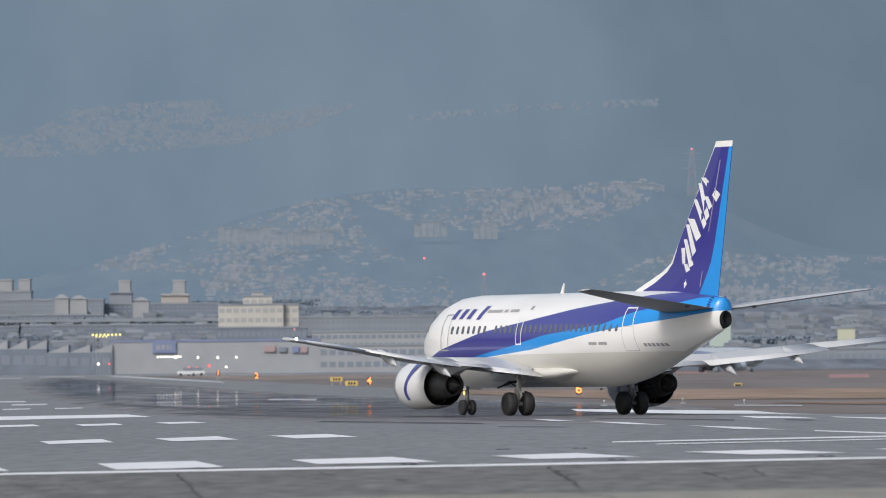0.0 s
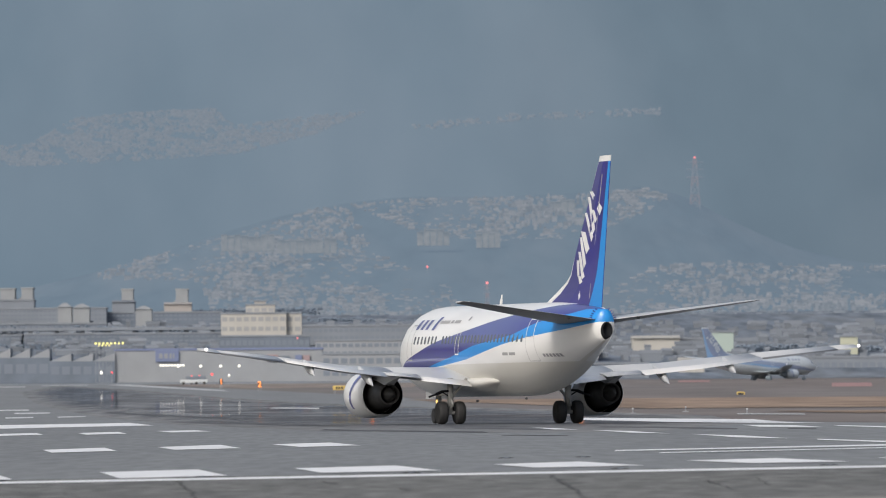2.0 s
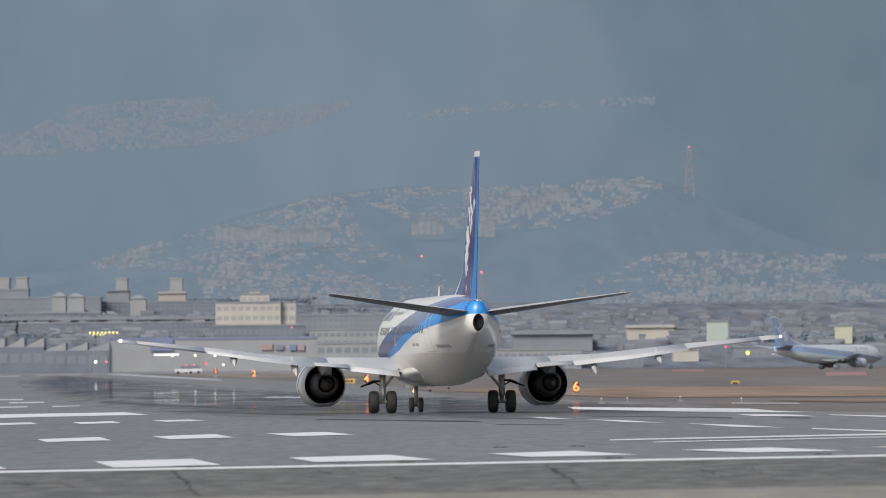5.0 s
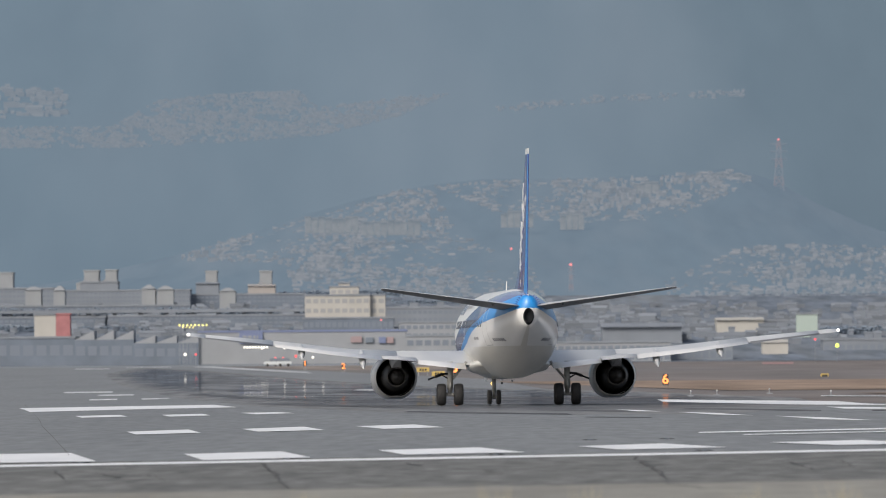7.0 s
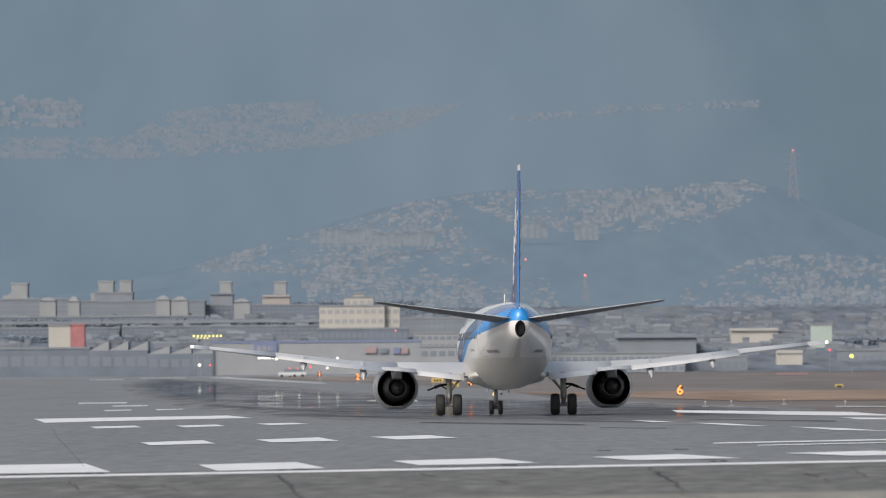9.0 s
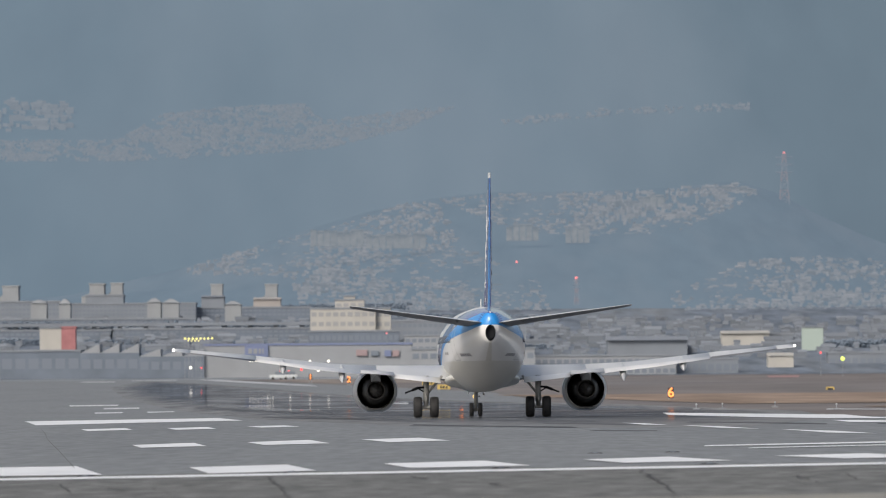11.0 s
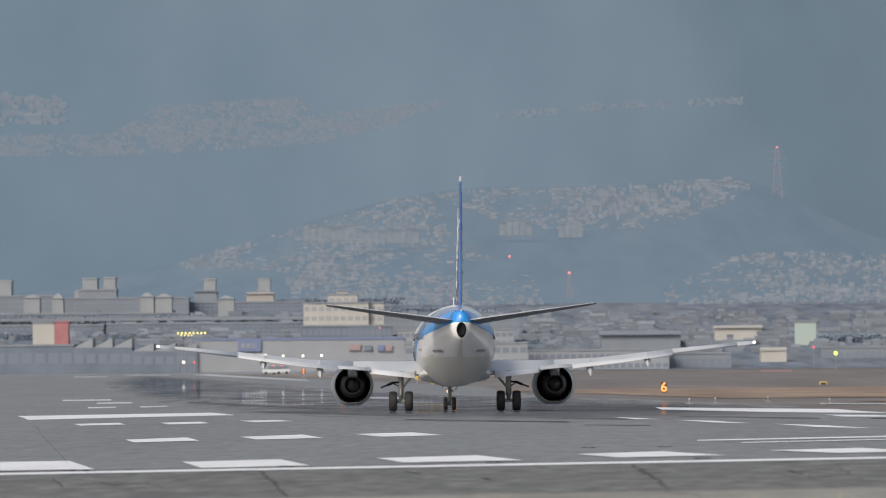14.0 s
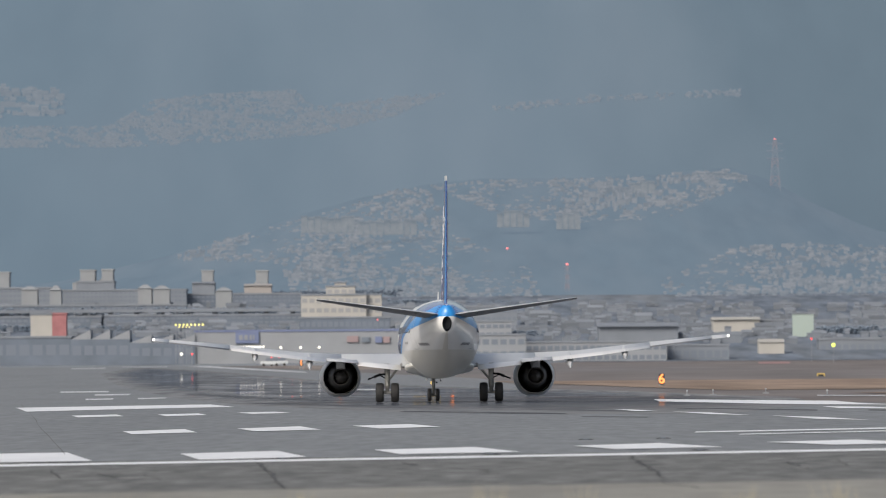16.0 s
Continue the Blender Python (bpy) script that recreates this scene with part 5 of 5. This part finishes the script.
            part("hinge_fairing", bm, M["under"], tp, "", True)
    # small vortex fins round the tail and hinge fairings below the tailplane
    for s in (-1, 1):
        for k in range(6):
            z = 4.72 - 0.085 * k
            p = on_hull(-13.9, z, s, -0.02)
            zb, zt, hw = hull(-13.9)
            out = Vector((p.x / hw ** 2, 0, (p.z - (zb + zt) / 2) / ((zt - zb) / 2) ** 2)).normalized()
            bm = bmesh.new()
            across = Vector((-out.z, 0, out.x)) * 0.012
            ring = [p + Vector((0, 0.16, 0)), p + Vector((0, -0.10, 0)), p + Vector((0, -0.10, 0)) + out * 0.10, p + Vector((0, 0.04, 0)) + out * 0.10]
            lo, hi = [bm.verts.new(q - across) for q in ring], [bm.verts.new(q + across) for q in ring]
            bm.faces.new(lo[::-1]), bm.faces.new(hi)
            for i in range(4):
                bm.faces.new((lo[i], lo[(i + 1) % 4], hi[(i + 1) % 4], hi[i]))
            part("vortex_fin", bm, M["dark"], root)
    # auxiliary exhaust
    bm = bmesh.new()
    lathe(bm, [(0.4, 0.36), (-0.10, 0.36), (-0.18, 0.34), (-0.20, 0.30), (-0.06, 0.26)], (0, 0, 0), 20)
    o = part("tail_exhaust", bm, M["black"], root, "black tail cone exhaust", True)
    o.matrix_basis = pose(0, -14.5, 3.86, -10)
    o.scale = (0.64, 1, 0.96)


FIN_SHAPES = [
    [(-12.55, 9.62), (-12.95, 9.62), (-14.25, 8.90), (-13.90, 8.62)], [(-12.30, 9.40), (-12.60, 9.40), (-13.30, 8.05), (-13.00, 7.85)],
    [(-12.90, 8.85), (-13.22, 8.85), (-13.55, 8.45), (-13.30, 8.30)],
    [(-11.85, 8.75), (-12.15, 8.75), (-13.05, 7.75), (-12.80, 7.55)], [(-11.30, 8.00), (-11.95, 7.95), (-12.55, 7.25), (-12.15, 7.05)], [(-11.15, 7.75), (-11.45, 7.75), (-12.10, 6.65), (-11.80, 6.45)],
    [(-10.95, 7.15), (-11.25, 7.15), (-11.85, 6.10), (-11.50, 6.00)], [(-10.72, 6.80), (-11.05, 6.80), (-11.15, 5.30), (-10.95, 5.15)], [(-11.0, 6.15), (-11.3, 6.15), (-11.55, 5.9), (-11.2, 5.8)],
]


def make_engine(M, root, s):
    x = s * 4.93
    def k(y):
        return 5.5 - (7.52 - y) * 0.745
    eng = new("engine")
    eng.parent = root
    eng.location = (x, 0, 1.27)
    bm = bmesh.new()
    prof = [(6.2, 0.70), (7.1, 0.76), (7.42, 0.82), (7.52, 0.88), (7.45, 0.94), (7.1, 1.0), (6.2, 1.05), (5.2, 1.04), (4.3, 0.99), (3.5, 0.90), (3.48, 0.88), (4.2, 0.89), (5.0, 0.85)]
    prof = [(k(a), r) for a, r in prof]
    lathe(bm, prof, (0, 0, 0), 40, squash=0.94, mats=[1, 1, 2, 2, 2, 0, 0, 0, 0, 2, 1, 1])
    part("nacelle", bm, [M["nacelle"], M["black"], M["metal"]], eng, "white engine nacelle with metal lip", True)
    for a, w in ((k(5.6), 0.40),):
        bm = bmesh.new()
        r = lerp(sorted([(q[0], q[1]) for q in prof[4:10]]), a) + 0.006
        n = 30
        for i in range(n):
            t0, t1 = [radians(-35 + 250 * q / n) for q in (i, i + 1)]
            v = []
            for t, off in ((t0, 0), (t1, 0), (t1, w), (t0, w)):
                sw = off * (0.75 + 0.9 * max(0.0, math.sin(t)) ** 2) + 0.17 * math.sin(3.2 * t)
                v.append(bm.verts.new((r * math.cos(t), a - sw, max(r * math.sin(t), -0.94 * r))))
            bm.faces.new(v)
        part("nacelle_band", bm, M["dark"], eng, "deep blue swoosh band")
    bm = bmesh.new()
    lathe(bm, [(k(a), r) for a, r in ((5.0, 0.85), (4.4, 0.66), (3.5, 0.62), (2.6, 0.52), (1.9, 0.43), (1.88, 0.40), (2.4, 0.38))], (0, 0, 0.02), 32)
    part("core_cowl", bm, M["core"], eng, "burnt dark metal core cowl", True)
    bm = bmesh.new()
    lathe(bm, [(k(a), r) for a, r in ((2.4, 0.36), (2.0, 0.26), (1.5, 0.12), (1.2, 0.01))], (0, 0, 0.02), 20)
    part("exhaust_plug", bm, M["core"], eng, "", True)
    bm = bmesh.new()
    lathe(bm, [(k(6.2), 0.72), (k(6.21), 0.2), (k(6.7), 0.02)], (0, 0, 0), 24)
    part("fan", bm, M["core"], eng, "", True)
    bm = bmesh.new()
    loops = []
    for y, w, zb, zt in ((4.9, 0.05, 0.95, 1.05), (4.0, 0.22, 0.85, 1.12), (2.8, 0.24, 0.45, 1.15), (1.5, 0.22, 0.40, 1.0), (0.4, 0.12, 0.65, 0.95), (-0.4, 0.03, 0.75, 0.88)):
        loops.append([bm.verts.new(q) for q in ((-w, y, zb), (w, y, zb), (w, y, zt), (-w, y, zt))])
    for a, b in zip(loops, loops[1:]):
        for i in range(4):
            bm.faces.new((a[i], a[(i + 1) % 4], b[(i + 1) % 4], b[i]))
    bm.faces.new(loops[0]), bm.faces.new(loops[-1])
    bmesh.ops.recalc_face_normals(bm, faces=bm.faces)
    part("pylon", bm, M["wing"], eng)


def wheel_mesh(r, w):
    bm = bmesh.new()
    lathe(bm, [(-w / 2, r * 0.55), (-w / 2, r * 0.86), (-w * 0.38, r * 0.965), (-w * 0.15, r), (w * 0.15, r), (w * 0.38, r * 0.965), (w / 2, r * 0.86), (w / 2, r * 0.55)], (0, 0, 0), 28, axis="x")
    return bm


def make_gear(M, root, x, y, r, w, gap, top, wheels):
    gear = new("landing_gear")
    gear.parent = root
    gear.location = (x, y, 0)
    bm = bmesh.new()
    tube(bm, (0, 0, r), (0, 0.05, top), 0.10 if r > 0.4 else 0.07, n=14)
    tube(bm, (0, 0, r + 0.25), (0, 0.05, top), 0.14 if r > 0.4 else 0.10, n=14)
    part("strut", bm, M["strut"], gear, "grey shock strut", True)
    bm = bmesh.new()
    tube(bm, (-gap - w * 0.4, 0, r), (gap + w * 0.4, 0, r), 0.08, n=12)
    part("axle", bm, M["strut"], gear, "", True)
    if r > 0.4:
        sd = math.copysign(1, x)
        bm = bmesh.new()
        tube(bm, (0, 0.05, r + 0.55), (-sd * 0.75, 0.1, top), 0.06, n=10)
        part("side_brace", bm, M["strut"], gear, "", True)
        bm = bmesh.new()
        tube(bm, (0, -0.02, 1.42), (sd * 0.40, -0.08, 1.40), 0.05, n=8)
        tube(bm, (0, -0.02, 1.15), (sd * 0.36, -0.08, 1.36), 0.03, n=8)
        tube(bm, (sd * 0.36, -0.08, 1.40), (sd * 0.66, -0.10, 1.28), 0.065, n=8)
        tube(bm, (sd * 0.66, -0.10, 1.28), (sd * 0.98, -0.10, 1.16), 0.04, n=8)
        part("actuator_arm", bm, M["black"], gear, "dark folding link arm", True)
        bm = bmesh.new()
        tube(bm, (0, -0.05, r + 0.1), (0, -0.38, r + 0.35), 0.04, n=8)
        tube(bm, (0, -0.38, r + 0.35), (0, -0.05, r + 0.65), 0.04, n=8)
        part("torque_link", bm, M["strut"], gear)
    else:
        for sd in (-1, 1):
            bm = bmesh.new()
            box(bm, sd * 0.36 - 0.02, sd * 0.36 + 0.02, -0.7, 0.9, top - 0.42, top + 0.1, bevel=0.008)
            part("gear_door", bm, M["white"], gear)
        bm = bmesh.new()
        tube(bm, (0, 0.05, r + 0.3), (0, 0.9, top), 0.05, n=8)
        part("drag_brace", bm, M["strut"], gear)
        bm = bmesh.new()
        lathe(bm, [(-0.05, 0.0), (-0.04, 0.09), (0.05, 0.10), (0.12, 0.04)], (-0.05, 0.05, r + 0.62), 14)
        part("taxi_light", bm, LAMP_TAXI, gear, "glowing amber taxi light", True)
    for sd in (-1, 1):
        o = part("wheel", wheel_mesh(r, w), M["tyre"], gear, "black rubber tyre on a grey hub", True)
        o.location = (sd * gap, 0, r)
        bm = bmesh.new()
        lathe(bm, [(-w * 0.4, 0.02), (-w * 0.42, r * 0.3), (-w * 0.5, r * 0.52), (-w * 0.44, r * 0.57), (w * 0.44, r * 0.57), (w * 0.5, r * 0.52), (w * 0.42, r * 0.3), (w * 0.4, 0.02)], (0, 0, 0), 20, axis="x")
        hub = bm
        me = bpy.data.meshes.new("hub")
        hub.to_mesh(me)
        hub.free()
        me.materials.append(M["strut"])
        # the hub is joined into its wheel's own mesh
        b3 = bmesh.new()
        b3.from_mesh(o.data)
        k = len(b3.faces)
        b3.from_mesh(me)
        b3.faces.ensure_lookup_table()
        for i in range(k, len(b3.faces)):
            b3.faces[i].material_index = 1
            b3.faces[i].smooth = True
        b3.to_mesh(o.data)
        b3.free()
        o.data.materials.append(M["strut"])
        bpy.data.meshes.remove(me)
        wheels.append((o, r))


def hull_frame(M, root, name, y0, y1, z0, z1, side, width, mat, label=""):
    """A thin raised outline that follows the hull."""
    bm = bmesh.new()

    def band(pts):
        for (ya, za, yb, zb) in pts:
            v = [bm.verts.new(on_hull(y, z, side, 0.012)) for y, z in ((ya, za), (yb, za), (yb, zb), (ya, zb))]
            bm.faces.new(v)
    n = 8
    zz = [z0 + (z1 - z0) * i / n for i in range(n + 1)]
    band([(y0, a, y0 + width, b) for a, b in zip(zz, zz[1:])])
    band([(y1 - width, a, y1, b) for a, b in zip(zz, zz[1:])])
    band([(y0 + width, z0, y1 - width, z0 + width), (y0 + width, z1 - width, y1 - width, z1)])
    bmesh.ops.recalc_face_normals(bm, faces=bm.faces)
    part(name, bm, M[mat], root, label)


def hull_bar(M, root, name, y0, y1, z0, z1, side, mat, slant=0.0, off=0.012, label=""):
    bm = bmesh.new()
    n = 6
    prev = None
    for i in range(n + 1):
        z = z0 + (z1 - z0) * i / n
        sh = slant * (z - z0)
        pair = [bm.verts.new(on_hull(y + sh, z, side, off)) for y in (y0, y1)]
        if prev:
            bm.faces.new((prev[0], prev[1], pair[1], pair[0]))
        prev = pair
    bmesh.ops.recalc_face_normals(bm, faces=bm.faces)
    part(name, bm, M[mat], root, label)


def make_airliner(name, label, far=False):
    M = livery(far)
    root = new(name)
    wheels = []
    make_fuselage(M, root)
    make_tail(M, root)
    for s in (-1, 1):
        make_wing(M, root, s)
        make_engine(M, root, s)
        make_gear(M, root, s * 2.62, 0, 0.49, 0.40, 0.385, 1.95, wheels)
    make_gear(M, root, 0, 11.07, 0.335, 0.20, 0.21, 1.5, wheels)
    for s in (-1, 1):
        # cabin windows, one mesh shared by all
        bm = bmesh.new()
        n = 12
        front = [bm.verts.new((s * 0.003, 0.115 * math.copysign(abs(math.cos(a)) ** 0.6, math.cos(a)), 0.175 * math.copysign(abs(math.sin(a)) ** 0.6, math.sin(a)))) for a in [2 * math.pi * i / n for i in range(n)]]
        back = [bm.verts.new((v.co.x - s * 0.05, v.co.y, v.co.z)) for v in front]
        bm.faces.new(front)
        for i in range(n):
            bm.faces.new((front[i], front[(i + 1) % n], back[(i + 1) % n], back[i]))
        bmesh.ops.recalc_face_normals(bm, faces=bm.faces)
        me = bpy.data.meshes.new("cabin_window")
        bm.to_mesh(me)
        bm.free()
        me.materials.append(M["glass"])
        for y in [8.5 - 0.56 * i for i in range(7)] + [4.0 - 0.508 * i for i in range(24)]:
            if abs(y - 1.6) < 0.1 and far:
                continue
            o = new("cabin_window", me)
            o.parent = root
            o.location = on_hull(y, 3.62, s, 0.002)
            o.rotation_euler = (0, -s * radians(14), 0)
        hull_frame(M, root, "door_outline", 8.82, 9.62, 2.75, 4.30, s, 0.05, "seam")
        hull_frame(M, root, "exit_outline", 1.30, 1.86, 2.95, 4.05, s, 0.06, "white", "white painted exit outline")
        hull_frame(M, root, "door_outline", -8.98, -8.14, 2.66, 4.42, s, 0.06, "white", "white painted door outline")
        hull_frame(M, root, "door_seam", -9.0, -8.12, 2.64, 3.66, s, 0.022, "seam")
        # the airline's mark, slogan and registration as plain bars
        for i in range(3):
            hull_bar(M, root, "title_bar", 8.55 - 0.78 * i, 8.95 - 0.78 * i, 4.08, 4.50, s, "dark", -0.35)
        hull_bar(M, root, "title_flag", 5.95, 6.35, 4.05, 4.62, s, "dark", -0.5)
        for i, w in enumerate((1.5, 0.4, 0.9)):
            hull_bar(M, root, "slogan_bar", 5.55 - sum((1.5, 0.4, 0.9)[:i + 1]) - 0.2 * i, 5.55 - sum((1.5, 0.4, 0.9)[:i]) - 0.2 * i, 4.33, 4.45, s, "seam")
        hull_bar(M, root, "red_dot", 1.05, 1.30, 4.42, 4.58, s, "mark")
        for i in range(6):
            hull_bar(M, root, "registration_bar", -9.62 - 0.25 * i, -9.44 - 0.25 * i, 2.82, 2.95, s, "mark", 0.1)
        for i in range(2):
            hull_bar(M, root, "small_text_bar", -6.05 - 0.85 * i, -5.35 - 0.85 * i, 2.90, 3.02, s, "seam")
        # cockpit side window
        hull_bar(M, root, "cockpit_window", 11.95, 12.45, 3.55, 3.98, s, "glass")
        hull_bar(M, root, "cockpit_window", 12.5, 12.95, 3.42, 3.8, s, "glass")
    bm = bmesh.new()
    for k in range(6):
        z0, z1 = 5.08 + 0.075 * k, 5.08 + 0.075 * (k + 1)
        a0, a1 = 0.32 - 0.045 * k, 0.32 - 0.045 * (k + 1)
        o0, o1 = -0.06 * k, -0.06 * (k + 1)
        v = [bm.verts.new(q) for q in ((-0.02, 1.4 + o0, z0), (0.02, 1.4 + o0, z0), (0.02, 1.4 + o0 - a0, z0), (-0.02, 1.4 + o0 - a0, z0),
                                       (-0.02, 1.4 + o1, z1), (0.02, 1.4 + o1, z1), (0.02, 1.4 + o1 - a1, z1), (-0.02, 1.4 + o1 - a1, z1))]
        for q in ((0, 1, 5, 4), (1, 2, 6, 5), (2, 3, 7, 6), (3, 0, 4, 7), (4, 5, 6, 7)):
            bm.faces.new([v[i] for i in q])
    part("antenna_blade", bm, M["white"], root)
    for y in (5.0, -2.6):
        bm = bmesh.new()
        lathe(bm, [(-0.09, 0.0), (-0.07, 0.05), (0.07, 0.05), (0.09, 0.0)], (0.0, y, hull(y)[0] - 0.1 if y < 0 else 0.98), 10)
        part("belly_drain_mast", bm, M["mark"], root)
    tagged(root, label, "airplane")
    return root, wheels


airliner, airliner_wheels = make_airliner("airliner", "white twin-engine airliner with deep blue tail and sweeping blue bands")
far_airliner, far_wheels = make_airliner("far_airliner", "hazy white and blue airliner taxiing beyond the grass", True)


# ---------- what moves ----------
AIR = [  # seconds, x, y, heading to the left of straight ahead
    (0, 8.982, 377.71, 23.38),
    (0.5, 8.205, 380.08, 21.26),
    (1, 7.510, 382.29, 19.16),
    (1.5, 6.859, 384.25, 17.12),
    (2, 6.253, 386.05, 15.13),
    (2.5, 5.684, 387.91, 13.17),
    (3, 5.198, 389.78, 11.24),
    (5.5, 3.430, 397.10, 4.73),
    (6, 3.193, 399.45, 4.12),
    (6.5, 2.985, 401.38, 3.57),
    (7, 2.757, 403.01, 3.08),
    (7.5, 2.557, 404.85, 2.68),
    (8, 2.394, 407.15, 2.41),
    (8.5, 2.230, 409.84, 2.28),
    (9, 2.054, 412.83, 2.23),
    (11.5, 1.235, 424.18, 1.18),
    (12, 1.074, 426.54, 1.06),
    (12.5, 0.916, 429.04, 1.02),
    (13, 0.747, 432.19, 1.04),
    (13.5, 0.641, 435.87, 1.13),
    (14, 0.458, 439.55, 1.26),
    (14.5, 0.322, 443.08, 1.37),
    (15, 0.143, 446.85, 1.46),
    (15.5, -0.066, 451.15, 1.54),
    (16, -0.189, 455.76, 1.59),
]


def rolled(track, wheels):
    """Turn each wheel by the way that its airliner has gone."""
    def at(t):
        k = max(i for i in range(len(track)) if track[i][0] <= t or i == 0)
        k = min(k, len(track) - 2)
        (t0, x0, y0), (t1, x1, y1) = track[k][:3], track[k + 1][:3]
        u = (t - t0) / (t1 - t0)
        return x0 + (x1 - x0) * u, y0 + (y1 - y0) * u
    for o, r in wheels:
        rows, angle, last = [], 0.0, at(0.0)
        base = o.location.copy()
        steps = 240
        for i in range(steps + 1):
            t = 16.0 * i / steps
            p = at(t)
            angle -= math.hypot(p[0] - last[0], p[1] - last[1]) / r
            last = p
            rows.append((t, Matrix.Translation(base) @ Matrix.Rotation(angle, 4, "X")))
        walk(o, rows)


def motions():
    walk(airliner, [(t, pose(x, y, 0.012 + ground_z(x, y), 0, 0, a)) for t, x, y, a in AIR])
    rolled(AIR, airliner_wheels)
    far = [(float(t), 72.5 + 5.3 * t, 1878 + 3.55 * t) for t in range(17)]
    walk(far_airliner, [(t, pose(x, y, ground_z(x, y) + 0.03, 0, 0, -56)) for t, x, y in far])
    rolled(far, far_wheels)


motions()
